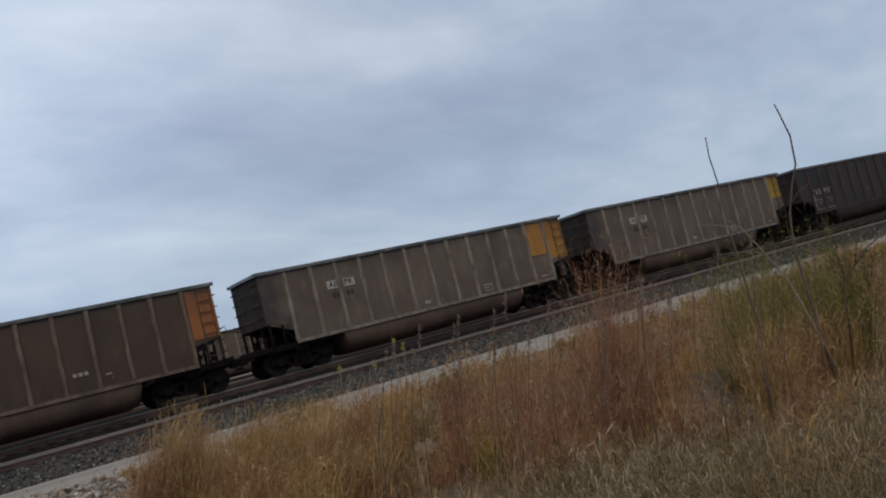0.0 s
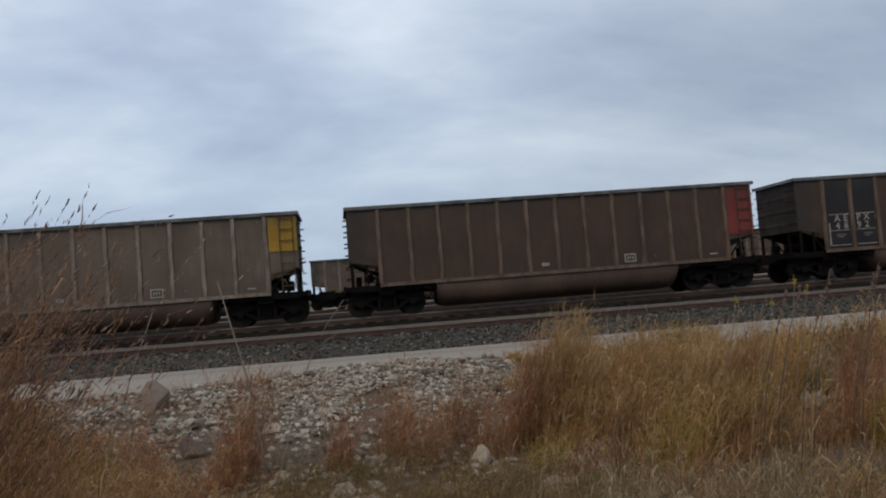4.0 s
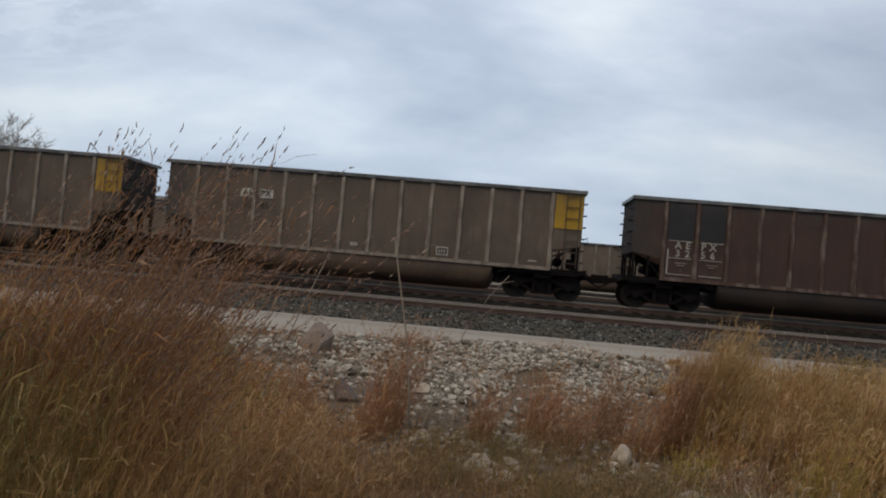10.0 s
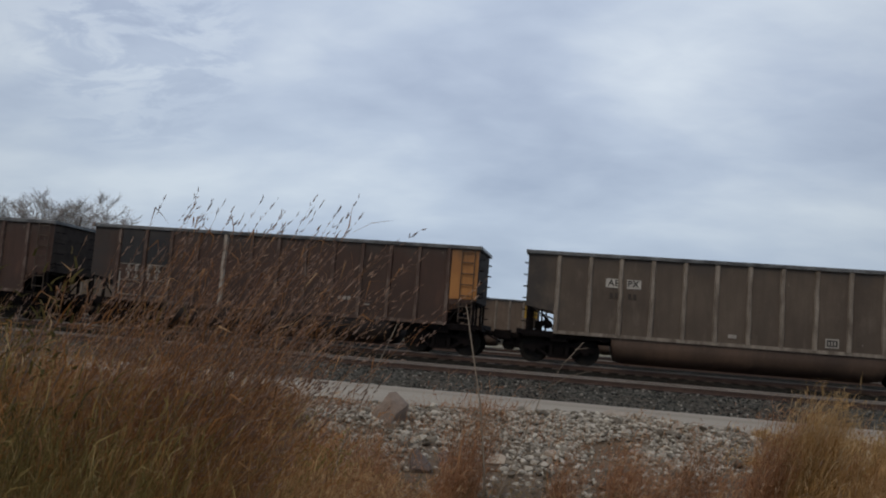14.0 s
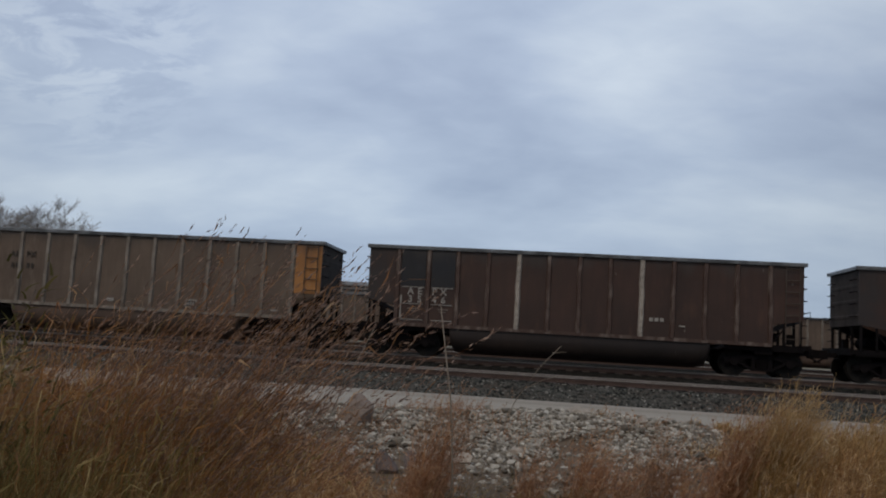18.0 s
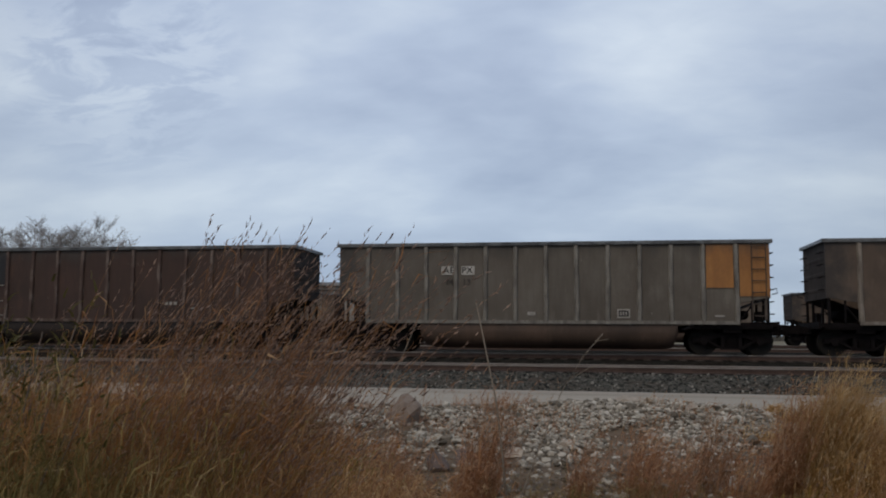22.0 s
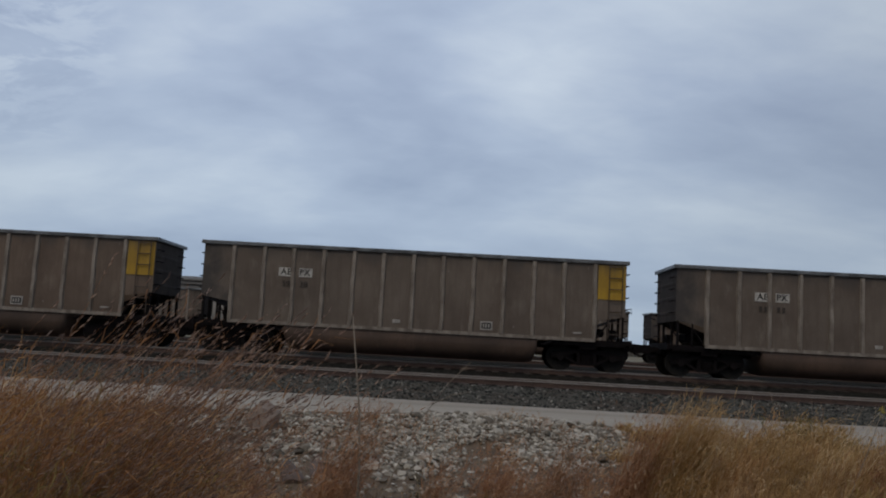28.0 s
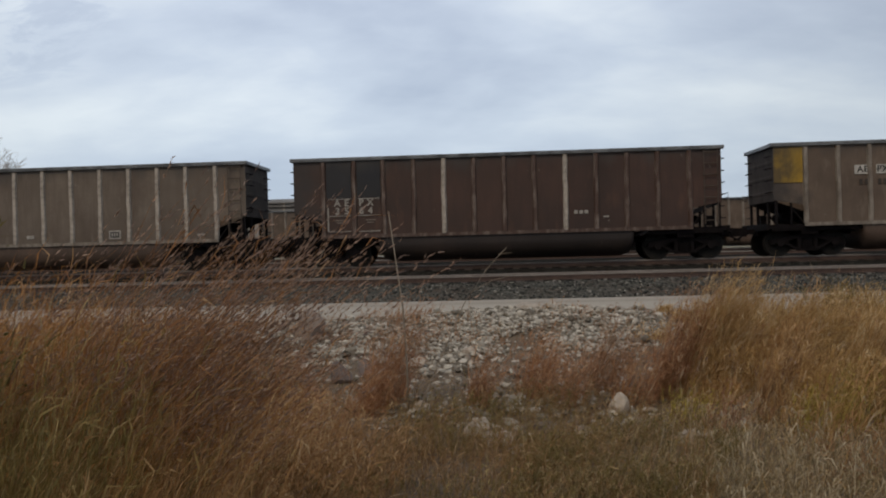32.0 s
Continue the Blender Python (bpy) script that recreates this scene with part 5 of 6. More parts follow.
def build_grass():
    rng = np.random.default_rng(21)
    bank(rng, left_cover, 380, ((-20, 0.5), (4.0, 16)), 78, (OLIVE, RUSSET, TALLRED), 0.85, 0.28,
         ("olive-brown drying grass on the bank", "russet-brown dry prairie grass bent by the wind", "reddish dry grass drift on the bank"), (0.20, 0.74))
    bank(rng, right_cover, 620, ((0.3, 27), (-1, 16.2)), 78, (OLIVE, GOLD, SIENNA, REDTUFT), 0.62, 0.30,
         ("olive-brown drying grass on the bank", "golden dry prairie grass on the bank", "sienna-brown dry grass on the bank", "reddish dry grass drift on the bank"), (0.14, 0.46, 0.74))
    # matted thatch between the tussocks
    for cover, count, span, mat in ((left_cover, 9000, ((-14, 0.5), (3, 15)), RUSSET), (right_cover, 12000, ((0.3, 18), (0, 15.5)), GOLD)):
        p = field(rng, count, cover, *span)
        far = np.hypot(p[:, 0], p[:, 1])
        me, _ = grass_mesh("low_grass", rng, p, rng.uniform(0.10, 0.38, len(p)), (0.0007 + 0.0002 * far) * rng.uniform(0.6, 1.5, len(p)), (0.3, 0.0), 0.6, mat, leaves=2)
        thing("low_grass", "matted dead grass between the tussocks", "grass", kind="stuff", mesh=me)
    # low grey-green growth at the feet
    p = field(rng, 15000, lambda x, y: (0.9 if 3.7 + 1.5 * noise.noise((x * 0.7, y * 0.7, 23)) < math.hypot(x, y) < 7.4 and azimuth(x, y) < -2 else 0) * (0.55 + noise.noise((x, y, 17))) * (1.6 if azimuth(x, y) < -34 else 0.4), (0, 10), (-1, 8))
    me, _ = grass_mesh("low_grass", rng, p, rng.uniform(0.10, 0.42, len(p)), 0.0021 * rng.uniform(0.6, 1.3, len(p)), (0.25, -0.05), 0.6, GREYGRASS, leaves=4, leaf=(0.08, 0.24), droop=1.5)
    thing("low_grass", "grey dead grass with green at its base", "grass", kind="stuff", mesh=me)
    # curled pale leaves that catch the light low on both banks
    p = field(rng, 2400, lambda x, y: (1.0 if 2.9 < math.hypot(x, y) < 6.6 and (azimuth(x, y) < -13 or azimuth(x, y) > 24) else 0) * max(0, 0.35 + 1.2 * noise.noise((x * 0.9, y * 0.9, 66))), (-6, 10), (0.5, 7))
    me, _ = grass_mesh("curled_grass", rng, p, rng.uniform(0.25, 0.62, len(p)), 0.0017, (0.2, 0.0), 0.3, CURLED, leaves=5, leaf=(0.12, 0.26), droop=2.6, leaf_width=2.0)
    thing("curled_grass", "pale straw-coloured curled dead leaves in the grass", "grass", kind="stuff", mesh=me)
    p = field(rng, 420, lambda x, y: (1.0 if 2.35 < math.hypot(x, y) < 2.95 and 27 < azimuth(x, y) < 46 else 0) * max(0, 0.5 + noise.noise((x * 2, y * 2, 66))), (-2.3, -0.9), (1.5, 2.9))
    me, _ = grass_mesh("curled_grass", rng, p, rng.uniform(0.30, 0.80, len(p)), 0.0014, (0.2, 0.0), 0.25, CURLED, leaves=5, leaf=(0.10, 0.22), droop=2.8, leaf_width=1.7)
    thing("curled_grass", "pale grey curled dead leaves in the grass", "grass", kind="stuff", mesh=me)
    p = field(rng, 5000, mid_cover, (-3, 3.5), (4, 10.5))
    me, _ = grass_mesh("low_grass", rng, p, rng.uniform(0.10, 0.36, len(p)), 0.0016 * rng.uniform(0.6, 1.3, len(p)), (0.18, 0.0), 0.34, MIXED, leaves=4, leaf=(0.05, 0.16))
    thing("low_grass", "thin short dry grass over stony soil", "grass", kind="stuff", mesh=me)
    p = field(rng, 2600, lambda x, y: mid_cover(x, y) * (noise.noise((x * 1.1, y * 1.1, 77)) > 0.0), (-3, 3.5), (4, 9.5))
    me, _ = grass_mesh("low_weeds", rng, p, rng.uniform(0.12, 0.34, len(p)), 0.0015, (0.1, 0.0), 0.30, OLIVE, leaves=7, leaf=(0.04, 0.10), leaf_width=2.2)
    thing("low_weeds", "low olive-brown weeds over stony soil", "weeds", kind="stuff", mesh=me)
    p = field(rng, 1500, lambda x, y: 0.7 * (noise.noise((x * 0.8, y * 0.8, 40)) > 0.12), (-6, 7), (10, 16.0))
    me, _ = grass_mesh("low_grass", rng, p, rng.uniform(0.08, 0.30, len(p)), 0.0045 * rng.uniform(0.6, 1.3, len(p)), (0.15, 0.0), 0.40, REDTUFT, leaves=4, leaf=(0.05, 0.14), leaf_width=1.2)
    thing("low_grass", "sparse reddish weeds between the stones", "grass", kind="stuff", mesh=me)
    p = field(rng, 9000, lambda x, y: 0.8 if (y < 3 or abs(x) > 0.7 * y) and math.hypot(x, y) > 1.0 else 0.0, (-11, 11), (-12, 6))
    me, _ = grass_mesh("low_grass", rng, p, rng.uniform(0.08, 0.30, len(p)), 0.0035 * rng.uniform(0.6, 1.4, len(p)), (0.3, 0.0), 0.5, GOLD, leaves=2)
    thing("low_grass", "short trodden dry grass round the viewer", "grass", kind="stuff", mesh=me)
    # single straws that stand out of the bank
    for cover, count, span in ((right_cover, 1500, ((0.3, 16), (-1, 15))), (left_cover, 700, ((-12, 0.5), (3.5, 14)))):
        p = field(rng, count, cover, *span)
        far = np.hypot(p[:, 0], p[:, 1])
        me, spine = grass_mesh("straw", rng, p, rng.uniform(0.5, 1.12, len(p)), 0.0007 + 0.00016 * far, (0.24, 0.0), 0.16, STRAW, leaves=2)
        root = thing("straws", "pale dry straws standing out of the grass", "grass", kind="stuff")
        part("straw", me, root)
        part("seed_head", plumes(rng, spine, 3, 0.014), root)
    # tall seeding stalks close to the eye, on the bank to the west
    for k, (az, d, n, h0, h1) in enumerate((
            (24.3, 3.8, 30, 1.25, 1.85), (25.0, 3.6, 80, 1.25, 2.05), (26.5, 3.8, 105, 1.25, 2.15), (28.0, 3.6, 120, 1.25, 2.19), (29.5, 3.8, 115, 1.25, 2.19), (31.0, 3.7, 95, 1.25, 2.12), (33.0, 3.9, 70, 1.25, 2.05),
            (24.0, 4.4, 36, 1.1, 1.70), (36, 4.1, 46, 1.3, 1.85), (39, 3.9, 40, 1.3, 1.8), (42, 4.2, 34, 1.3, 1.75),
            (46, 4.4, 24, 1.3, 1.7), (26, 5.0, 54, 1.2, 1.85), (24.5, 5.3, 30, 1.1, 1.65), (30, 5.2, 54, 1.2, 1.85), (36, 5.6, 30, 1.2, 1.7))):
        x, y = -d * math.sin(radians(az + 3)), d * math.cos(radians(az + 3))
        seeding_clump(x, y, n, h0, h1, 60 + k)
    # the close bank of bushy grass at their feet
    r2 = random.Random(5)
    for k in range(92):
        row = k % 4
        az, d = 23.3 + 0.98 * (k // 4) + r2.uniform(-0.6, 0.6), (3.05, 3.6, 4.3, 5.2)[row] + r2.uniform(-0.2, 0.2)
        top = float(np.interp(az, [22, 24, 27, 31, 46], [0.85, 1.15, 1.50, 1.60, 1.60])) * r2.uniform(0.80, 1.10)
        pick = r2.random()
        # nearest row mostly darker olive: shade at the bank's foot put into the colour
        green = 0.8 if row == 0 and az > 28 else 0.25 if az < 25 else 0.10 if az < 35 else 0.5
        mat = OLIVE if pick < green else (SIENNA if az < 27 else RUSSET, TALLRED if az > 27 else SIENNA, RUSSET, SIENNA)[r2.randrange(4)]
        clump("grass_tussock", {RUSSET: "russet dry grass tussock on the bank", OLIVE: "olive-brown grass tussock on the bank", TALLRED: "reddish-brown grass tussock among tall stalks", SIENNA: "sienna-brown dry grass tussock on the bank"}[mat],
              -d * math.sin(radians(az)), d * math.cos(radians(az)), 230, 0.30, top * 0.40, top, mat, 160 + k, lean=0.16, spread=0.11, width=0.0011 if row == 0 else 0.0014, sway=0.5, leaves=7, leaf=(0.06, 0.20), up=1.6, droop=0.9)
    # reddish and golden tussocks on the stony ground
    for k, (x, y, h, mat, n, r) in enumerate((
            (-1.12, 8.3, 1.3, REDTUFT, 230, 0.18), (-1.25, 8.0, 0.6, REDTUFT, 120, 0.2), (-0.20, 8.35, 0.75, REDTUFT, 120, 0.12), (0.34, 8.85, 0.85, REDTUFT, 150, 0.18),
            (0.60, 8.5, 0.7, REDTUFT, 150, 0.25), (1.07, 9.15, 1.0, REDTUFT, 150, 0.22), (1.35, 8.7, 0.8, REDTUFT, 150, 0.25), (1.72, 8.85, 1.34, REDTUFT, 340, 0.13),
            (2.3, 8.5, 0.8, GOLD, 260, 0.3), (2.9, 8.9, 0.92, GOLD, 320, 0.3), (3.1, 10.4, 1.0, GOLD, 300, 0.3), (2.5, 9.9, 0.9, REDTUFT, 240, 0.3), (3.5, 9.3, 1.05, GOLD, 240, 0.3), (4.2, 9.0, 0.95, GOLD, 320, 0.3), (3.8, 8.4, 0.92, REDTUFT, 240, 0.25), (2.6, 7.3, 0.9, GOLD, 240, 0.3),
            (3.6, 7.6, 0.9, GOLD, 240, 0.3), (-2.1, 8.2, 0.75, REDTUFT, 240, 0.3), (-2.6, 7.4, 0.8, REDTUFT, 240, 0.3), (-1.9, 7.0, 0.65, REDTUFT, 240, 0.3), (-2.9, 9.2, 0.7, REDTUFT, 220, 0.3), (-2.4, 9.0, 0.5, REDTUFT, 140, 0.3), (-1.6, 7.3, 0.45, REDTUFT, 160, 0.3), (-3.2, 8.3, 0.8, GOLD, 240, 0.3),
            (-1.5, 5.2, 0.75, SIENNA, 260, 0.3), (-1.9, 5.6, 0.8, SIENNA, 260, 0.3), (-1.3, 5.8, 0.7, SIENNA, 240, 0.3), (-1.7, 6.3, 0.75, SIENNA, 240, 0.3), (-2.2, 6.1, 0.85, SIENNA, 260, 0.3), (-1.15, 4.9, 0.6, SIENNA, 220, 0.3), (-0.95, 5.6, 0.5, SIENNA, 180, 0.3), (6.03, 6.78, 2.25, REDTUFT, 330, 0.12), (6.25, 6.6, 1.5, REDTUFT, 200, 0.2), (6.9, 5.5, 1.0, GOLD, 260, 0.3), (7.3, 5.5, 0.9, REDTUFT, 240, 0.3), (7.7, 5.4, 1.0, GOLD, 260, 0.3), (6.6, 5.2, 0.8, GOLD, 240, 0.3), (5.6, 7.6, 1.1, REDTUFT, 260, 0.3), (4.9, 6.8, 0.95, REDTUFT, 260, 0.3), (5.4, 6.2, 1.0, REDTUFT, 260, 0.3), (6.0, 7.0, 1.15, REDTUFT, 260, 0.3), (4.6, 7.4, 0.9, REDTUFT, 240, 0.3), (5.9, 8.3, 1.1, REDTUFT, 260, 0.3), (4.4, 6.0, 0.85, REDTUFT, 240, 0.3), (6.9, 7.6, 1.1, GOLD, 260, 0.3), (8.4, 9.4, 1.15, REDTUFT, 240, 0.3), (7.2, 10.4, 0.9, GOLD, 240, 0.3), (9.6, 10.9, 0.95, GOLD, 240, 0.35))):
        clump("grass_tussock", {REDTUFT: "reddish dry grass tussock on stony ground", GOLD: "golden dry grass tussock bent by wind", SIENNA: "sienna-brown dry grass tussock on the bank"}[mat], x, y, int(n * 0.85), r, h * 0.3, h * 1.10, mat, 90 + k, lean=0.20, spread=0.17, width=0.0021, sway=0.5, leaves=8, leaf=(0.07, 0.22))
    # dense upright bunches that stand over the golden bank
    for k, (x, y, h, n, r, mat) in enumerate(((1.98, 8.9, 1.50, 620, 0.17, BRIGHT), (2.16, 8.95, 1.22, 420, 0.15, BRIGHT), (2.62, 8.6, 0.92, 360, 0.17, SIENNA), (2.95, 9.4, 1.02, 380, 0.18, GOLD), (3.45, 8.5, 1.04, 400, 0.17, BRIGHT),
                                              (3.30, 9.9, 1.0, 340, 0.18, SIENNA), (4.05, 8.8, 1.08, 380, 0.18, SIENNA), (4.75, 9.3, 1.0, 360, 0.2, GOLD), (3.05, 7.4, 0.74, 320, 0.18, GOLD), (5.45, 9.0, 1.0, 340, 0.2, REDTUFT), (2.35, 7.6, 0.82, 300, 0.16, SIENNA))):
        clump("grass_tussock", {SIENNA: "sienna-brown dry grass bunch bent by wind", GOLD: "golden dry grass bunch bent by wind", BRIGHT: "bright tan dry grass bunch bent by wind", REDTUFT: "reddish dry grass bunch bent by wind"}[mat], x, y, n, r, h * 0.55, h * 1.08, mat, 300 + k, lean=0.24, spread=0.10, width=0.0022, sway=0.7, leaves=6, leaf=(0.08, 0.24), up=1.5)
    # olive weeds
    for k, (x, y, h, n) in enumerate(((7.85, 6.2, 1.95, 520), (8.15, 5.85, 2.05, 520), (8.5, 5.5, 1.75, 420), (9.4, 6.6, 1.2, 380), (-3.75, 10.6, 0.75, 200), (-3.25, 9.2, 0.62, 180), (-2.05, 5.0, 0.95, 260), (-2.3, 7.3, 0.85, 240))):
        clump("weed_bush", "olive-green weedy bush in the dry grass", x, y, n // 2, 0.5 if h > 1 else 0.3, h * 0.4, h, GREENISH, 120 + k, lean=0.12, spread=0.22, width=0.0026, sway=0.4, leaves=10, leaf=(0.06, 0.18))
    for k, (x, y, h, n) in enumerate(((2.55, 6.95, 0.62, 130), (2.95, 7.3, 0.66, 130), (3.7, 7.9, 0.85, 110), (1.65, 7.5, 0.45, 110), (4.6, 7.0, 0.7, 110))):
        clump("weed_bush", "yellow-green flowering weed in the dry grass", x, y, n, 0.22, h * 0.4, h, YELLOWWEED, 140 + k, lean=0.15, spread=0.18, width=0.0022, sway=0.4, leaves=10, leaf=(0.04, 0.11))


def leafy_bush(x, y, h, seed):
    """A weed of a few stems set with small drooping leaves."""
    rng = np.random.default_rng(seed)
    z = height(x, y)
    root = thing("leafy_weed", "green leafy weed among the tall dry grass", "weed", pose(x, y, z))
    pts = []
    for k in range(9):
        a, r = rng.uniform(0, math.tau), rng.uniform(0.1, 0.42)
        top = np.array([r * math.cos(a) + 0.15, r * math.sin(a), h * rng.uniform(0.65, 1.0)])
        mid = top * (0.35, 0.35, 0.5)
        part("stem", Solid().tube([(0, 0, -0.03), tuple(mid), tuple(top)], [0.008, 0.006, 0.002], 5).mesh("stem", STALK, True), root)
        u = rng.uniform(0.25, 1.0, 160)[:, None]
        pts.append(np.where(u < 0.5, mid * u * 2, mid + (top - mid) * (u * 2 - 1)) + rng.normal(0, 0.06, (160, 3)))
    p = np.concatenate(pts)
    me, _ = grass_mesh("leaf", rng, p, rng.uniform(0.035, 0.075, len(p)), 0.006 * rng.uniform(0.5, 1.3, len(p)), (0.5, 0.0), 1.2, LEAF, leaves=0)
    tagged(part("leaf", me, root, "small olive-green leaves"), kind="stuff")
    CLUMPS.append((root, x, y, z, 0.4, seed))


def stem(name, label, points, r0, r1, mat, twigs=(), heads=(), sway=0.4, seed=1, head_mat=None):
    """A single dead stalk with side twigs; its root is the origin."""
    x, y, z = points[0]
    z = height(x, y) - 0.03
    pts = [(a - x, b - y, c - z) for a, b, c in points]
    pts[0] = (0, 0, 0)
    n = len(pts)
    root = thing(name, label, "weed stalk", pose(x, y, z), mesh=Solid().tube(pts, [r0 + (r1 - r0) * k / (n - 1) for k in range(n)], 6).mesh(name, mat, True))
    for tw in twigs:
        q = [(a - x, b - y, c - z) for a, b, c in tw]
        part("twig", Solid().tube(q, [r1 * 1.3 + (0.0015 - r1 * 1.3) * k / (len(q) - 1) for k in range(len(q))], 5).mesh("twig", mat, True), root)
    for k, (a, b, c, s) in enumerate(heads):
        rng = np.random.default_rng(seed + k)
        tips = np.array([(a - x, b - y, c - z)]) + rng.normal(0, s * 0.35, (26, 3)) * (0.4, 0.4, 1)
        v, f = seed_heads(rng, tips, rng.normal(0, 0.5, (26, 3)) + (0.2, 0, 0.6), np.full(26, s * 0.35), np.full(26, s * 0.06))
        part("flower_head", raw_mesh("flower_head", v.tolist(), f.tolist(), head_mat or HEAD), root, "brown seed tuft" if head_mat else "pale dry flower tuft")
    CLUMPS.append((root, x, y, z, sway, seed))
    return root


def build_stalks():
    leafy_bush(-2.18, 2.70, 1.70, 201)
    leafy_bush(-2.52, 3.05, 1.80, 202)
    leafy_bush(8.9, 5.7, 1.75, 203)
    stem("weed_stalk", "thin bare weed stalk leaning on the rubble", [(-0.84, 8.1, -1), (-0.90, 8.1, -0.5), (-0.98, 8.1, 0.0), (-1.09, 8.1, 0.45), (-1.20, 8.1, 0.90)], 0.013, 0.005, DRYTWIG, heads=[(-1.20, 8.1, 0.90, 0.03)], seed=3, head_mat=SEED)
    stem("weed_stalk", "pale bent weed stalk with a forked tip", [(-0.75, 6.5, -1), (-0.55, 6.5, -0.4), (-0.35, 6.5, 0.2), (-0.20, 6.5, 0.48), (-0.06, 6.5, 0.66)], 0.006, 0.0025, DRYTWIG,
         twigs=[[(-0.30, 6.5, 0.30), (-0.15, 6.5, 0.40), (-0.03, 6.5, 0.44)], [(-0.12, 6.5, 0.60), (-0.02, 6.5, 0.62)]], seed=4)
    stem("weed_stalk", "pale bent weed stalk with seed tip", [(-1.85, 6.2, -1), (-1.75, 6.2, -0.3), (-1.55, 6.2, 0.3), (-1.40, 6.2, 0.70)], 0.006, 0.0025, DRYTWIG, heads=[(-1.40, 6.2, 0.70, 0.03)], seed=5, head_mat=SEED)


# the dead shrub at the eastern end of the bank, seen when the shot begins
def build_dead_shrub():
    stem("dead_shrub", "tall dark dead stem with bare side branches", [(7.40, 5.15, -1), (7.38, 5.16, -0.5), (7.37, 5.16, -0.05), (7.36, 5.17, 0.41), (7.39, 5.13, 0.74), (7.44, 5.06, 1.0), (7.49, 4.99, 1.19), (7.5, 4.97, 1.47), (7.48, 5.0, 1.69), (7.47, 5.02, 1.81)], 0.016, 0.007, STALK,
         twigs=[[(7.40, 5.12, 0.80), (7.44, 5.02, 0.92), (7.5, 4.9, 0.98)]], sway=0.2, seed=31)
    stem("dead_shrub", "pale forked dead branch in the dry grass", [(7.40, 5.05, -1), (7.34, 5.2, -0.3), (7.29, 5.28, 0.1), (7.2, 5.4, 0.43), (7.11, 5.51, 0.72), (6.99, 5.67, 0.80), (6.85, 5.82, 0.86)], 0.013, 0.004, DRYTWIG,
         twigs=[[(7.11, 5.51, 0.72), (7.06, 5.58, 0.81), (6.98, 5.66, 0.90)], [(7.20, 5.40, 0.43), (7.05, 5.58, 0.50), (6.9, 5.75, 0.52)]], sway=0.2, seed=32)
    stem("dead_shrub", "thin dark upright dead twig", [(7.10, 5.55, -1), (7.06, 5.6, 0.0), (7.04, 5.61, 0.67), (7.04, 5.6, 1.22), (7.03, 5.61, 1.49), (7.04, 5.6, 1.69)], 0.010, 0.006, STALK, sway=0.2, seed=33)
    stem("dead_shrub", "dark dead side branch over dry grass", [(7.45, 5.0, -1), (7.55, 4.9, -0.01), (7.69, 4.67, 0.25), (7.8, 4.48, 0.38), (7.95, 4.3, 0.5)], 0.010, 0.004, STALK,
         twigs=[[(7.62, 4.78, 0.12), (7.62, 4.7, 0.35), (7.66, 4.6, 0.5)]], sway=0.2, seed=34)
    for k, (x, y, z, s) in enumerate(((3.77, 8.16, 0.34, 0.07), (4.09, 8.0, 0.28, 0.06), (4.28, 7.91, 0.46, 0.07), (4.36, 7.87, 0.40, 0.06))):
        stem("flower_stalk", "thin dry stalk with a pale yellow tuft", [(x - 0.25, y, -1), (x - 0.16, y, -0.4), (x - 0.05, y, 0.05), (x, y, z)], 0.005, 0.0025, DRYTWIG, heads=[(x, y, z + 0.02, s)], sway=0.5, seed=50 + k)
    rng = random.Random(9)
    for k in range(32):
        a = radians(-27 - 0.9 * k + rng.uniform(-1, 1))
        d = rng.uniform(7, 9)
        x, y, h = -d * math.sin(a), d * math.cos(a), rng.uniform(0.2, 0.7)
        stem("seed_stalk", "thin brown seeding grass stalk", [(x - 0.25, y, -1), (x - 0.15, y, -0.3), (x - 0.04, y, h - 0.3), (x + 0.06, y, h)], 0.004, 0.002, STALK, heads=[(x + 0.06, y, h, 0.05), (x + 0.04, y, h - 0.07, 0.05), (x + 0.01, y, h - 0.15, 0.05)], sway=0.5, seed=70 + k, head_mat=SEED)


# ---- far trees ----
def branch(s, rng, p, d, length, r, depth):
    steps = 3
    pts, radii = [p], [r]
    for k in range(steps):
        d = (d + Vector((rng.uniform(-1, 1), rng.uniform(-1, 1), rng.uniform(-0.3, 0.8))) * 0.18).normalized()
        p = p + d * length / steps
        pts.append(p)
        radii.append(r * (1 - 0.5 * (k + 1) / steps))
    s[0 if depth < 2 else 1].tube(pts, radii, 5 if depth < 2 else 3)
    if depth == 5:
        return
    for k in range(rng.randint(3, 4) if 0 < depth < 4 else 6):
        a, u = rng.uniform(0, math.tau), rng.uniform(0.35, 1.0) if depth else rng.uniform(0.45, 1.0)
        q = pts[min(steps, int(u * steps))]
        e = (d * 0.8 + Vector((math.cos(a), math.sin(a), rng.uniform(0.0, 0.5))) * rng.uniform(0.6, 1.1)).normalized()
        branch(s, rng, q, e, length * (rng.uniform(0.60, 0.74) if depth < 3 else rng.uniform(0.48, 0.62)), max(0.024, radii[-1] * 0.85), depth + 1)


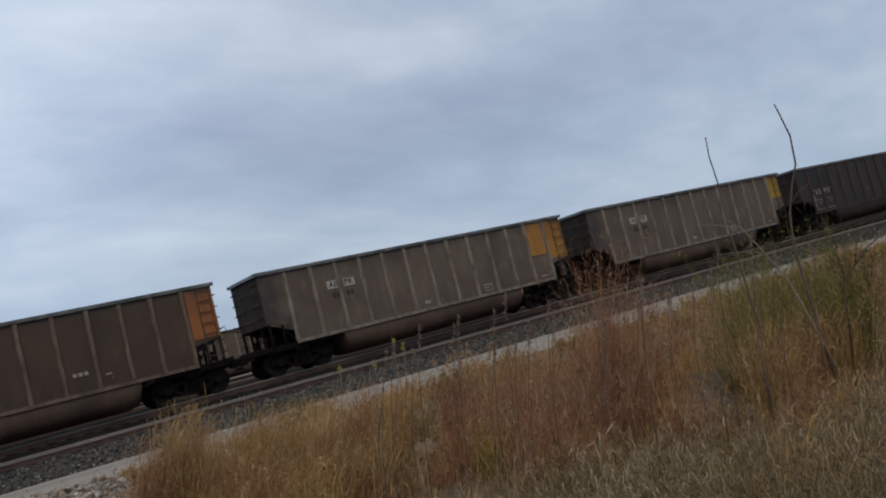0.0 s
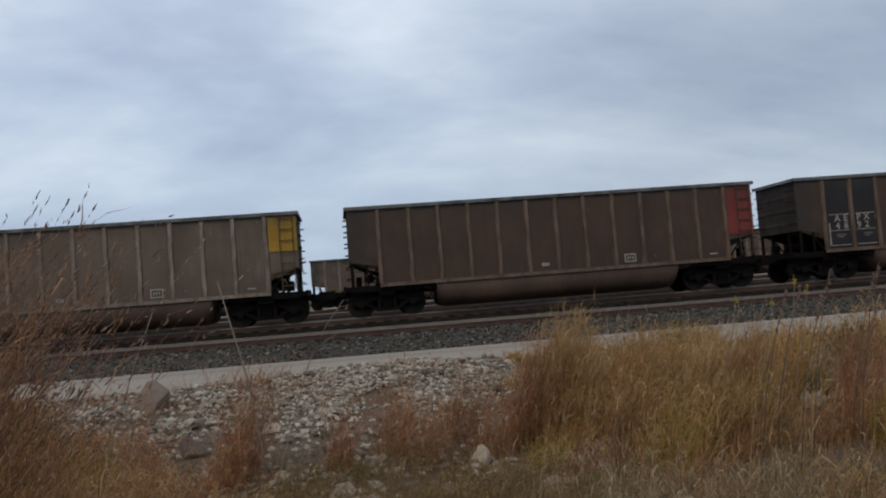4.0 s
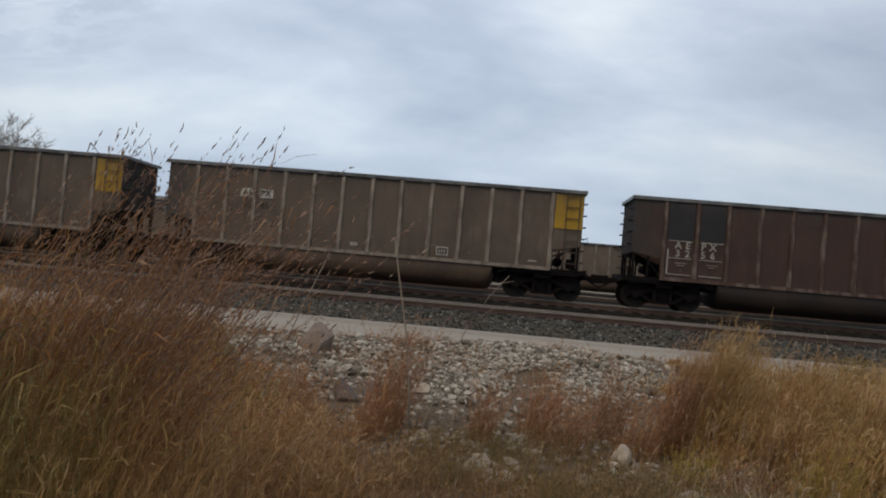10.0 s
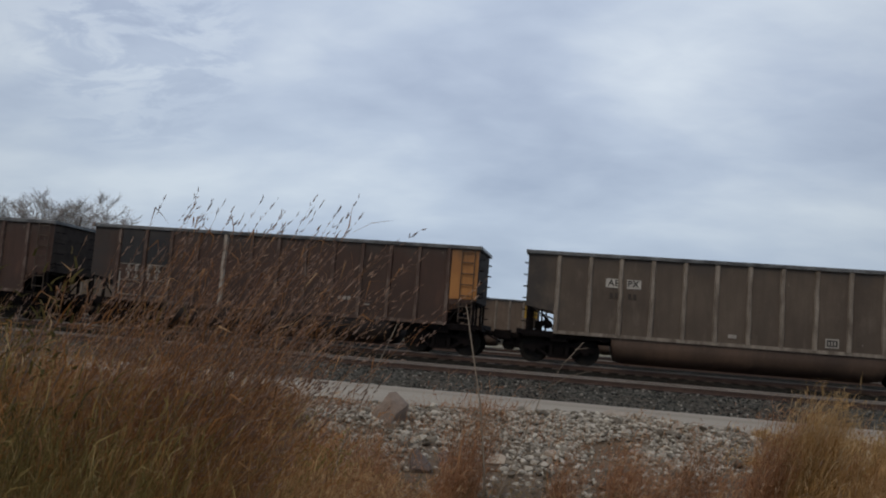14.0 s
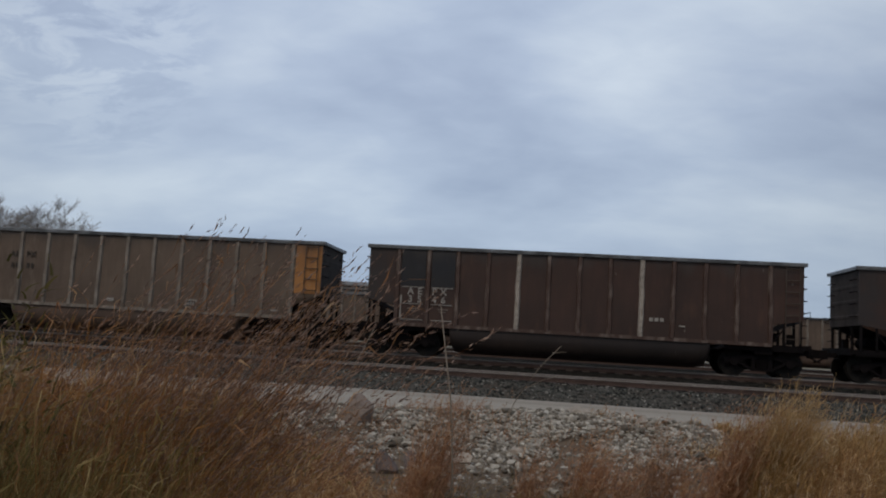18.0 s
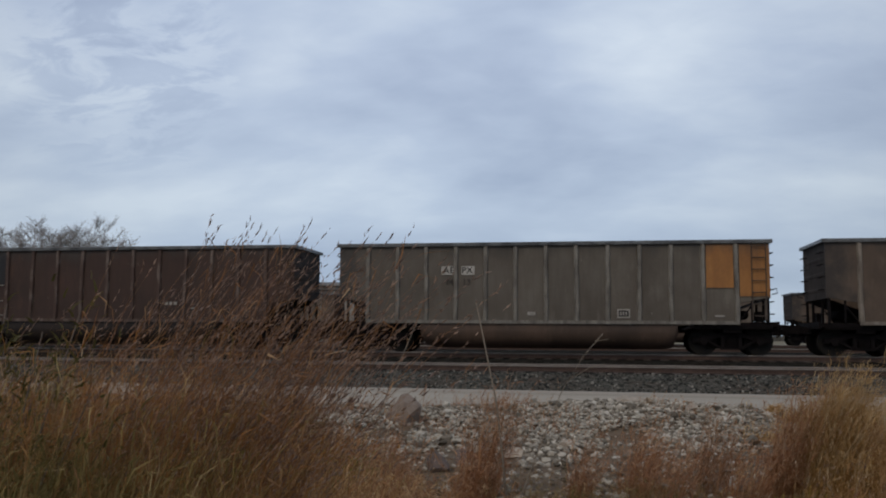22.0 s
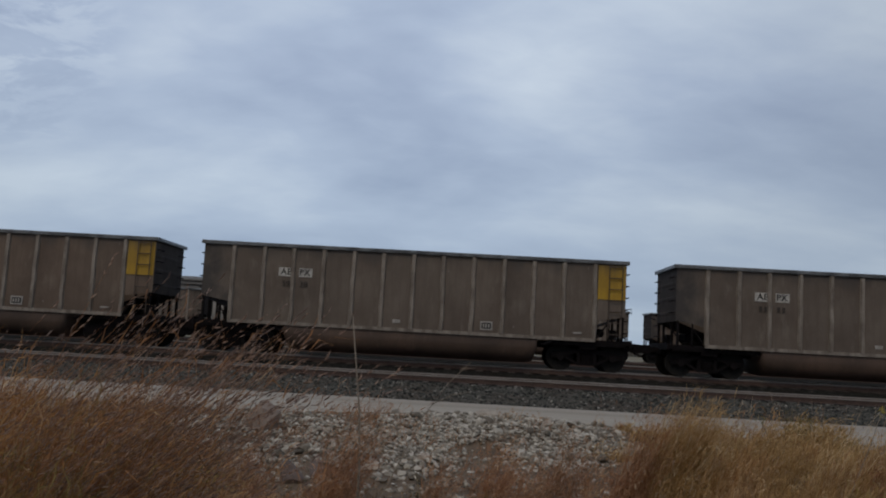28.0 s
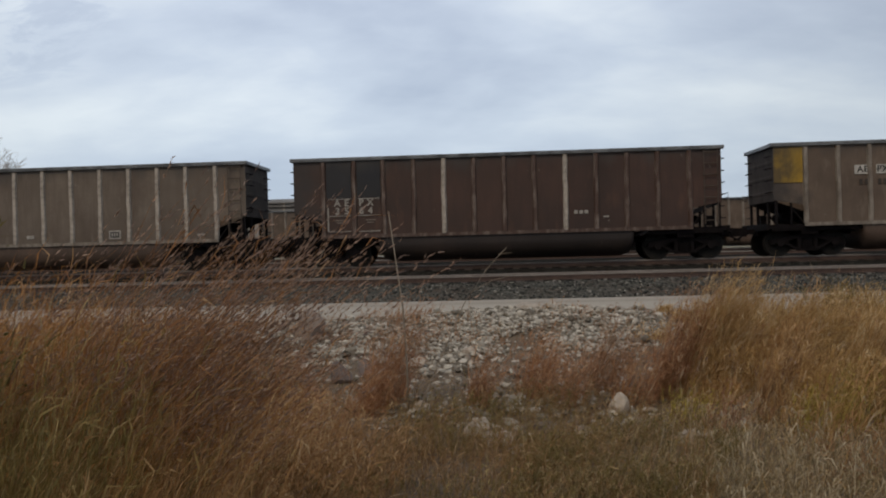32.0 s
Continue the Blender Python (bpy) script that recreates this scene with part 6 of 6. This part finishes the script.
def build_trees():
    base = []
    for seed in (1, 2, 3):
        rng = random.Random(seed)
        wood, fine = Solid(), Solid()
        branch((wood, fine), rng, Vector((0, 0, 0)), Vector((0, 0, 1)), 11.8, 0.44, 0)
        tree = thing("bare_tree", "leafless grey deciduous tree far behind the tracks", "tree", pose(0, 0, 0), "bare trees on the skyline")
        part("trunk", wood.mesh("trunk", BARK), tree)
        part("crown", raw_mesh("crown", fine.v, fine.f, TWIGS), tree, "fine bare twigs")
        base.append(tree)
    spots = [(31.6, 150), (33.3, 146), (35.0, 152), (36.6, 148), (38.4, 150), (40.5, 149), (42.5, 155)]
    for k, (az, d) in enumerate(spots):
        m = pose(-d * math.sin(radians(az)), d * math.cos(radians(az)), -0.6, 0, 0, 70 * k)
        if k < 3:
            base[k].matrix_world = m
        else:
            copy_thing(base[k % 3], m)
    # a low belt of woods along the horizon
    rng = np.random.default_rng(8)
    n = 5200
    x, y = rng.uniform(-420, 420, n), rng.uniform(330, 380, n)
    h = rng.uniform(1.2, 4.2, n) * (0.7 + 0.5 * np.sin(x * 0.021) ** 2)
    bp = np.stack([x, y, 0 * x - 1.0], 1)
    me, _ = grass_mesh("far_woods", rng, bp, h, 0.7 * rng.uniform(0.5, 1.4, n), (0, 0), 0.15, FARWOOD, leaves=0)
    thing("far_woods", "low grey-brown belt of far woods on the horizon", "woods", kind="stuff", mesh=me)


build_stones()
slab_rock(-3.0, 13.45)
build_grass()
build_stalks()
build_dead_shrub()
build_trees()

GUST = [(0, 2), (1, 4), (2, 5), (4.5, 2), (6, 1), (7.5, 5), (9, 3), (11, 4), (13, 1), (15, 3), (16.5, 1), (18, 10), (19, 12), (20, 9), (21.5, 5), (23, 7), (24.5, 8), (26.5, 6), (27.2, 12), (28, 16), (29, 11), (30.5, 4), (31, 11), (31.5, 14), (32, 17)]


def motions():
    for n, car in CARS.items():
        walk(car, [(t, pose(train_shift(t) - PITCH * n, TRACK_Y, 0)) for t in range(33)])
    # all wheelsets turn alike: two are keyed, one for each seat in a truck, and the rest share their keys
    start = train_shift(0)
    steps = [k * 0.0666667 for k in range(481)]
    lead = {}
    for w in SPIN:
        seat = -0.89 if w.matrix_basis.translation.x < 0 else 0.89
        if seat not in lead:
            walk(w, [(t, Matrix.Translation((seat, 0, 0.457)) @ Matrix.Rotation((train_shift(t) - start) / 0.457, 4, "Y")) for t in steps])
            lead[seat] = w.animation_data
        else:
            w.rotation_mode = "QUATERNION"
            own = w.animation_data_create()
            own.action = lead[seat].action
            own.action_slot = lead[seat].action_slot
    # the wind works in the grass
    times = [0.5 * k for k in range(65)]
    for root, x, y, z, sway, seed in CLUMPS:
        rows = []
        for t in times:
            late = t - 0.04 * x
            lean = float(np.interp(late, [g[0] for g in GUST], [g[1] for g in GUST]))
            flick = 1.6 * math.sin(2.9 * t + seed * 1.7) + 1.0 * math.sin(4.7 * t + seed)
            rows.append((t, pose(x, y, z, 0.5 * math.sin(2.1 * t + seed), sway * (lean + flick), 0)))
        walk(root, rows)


motions()
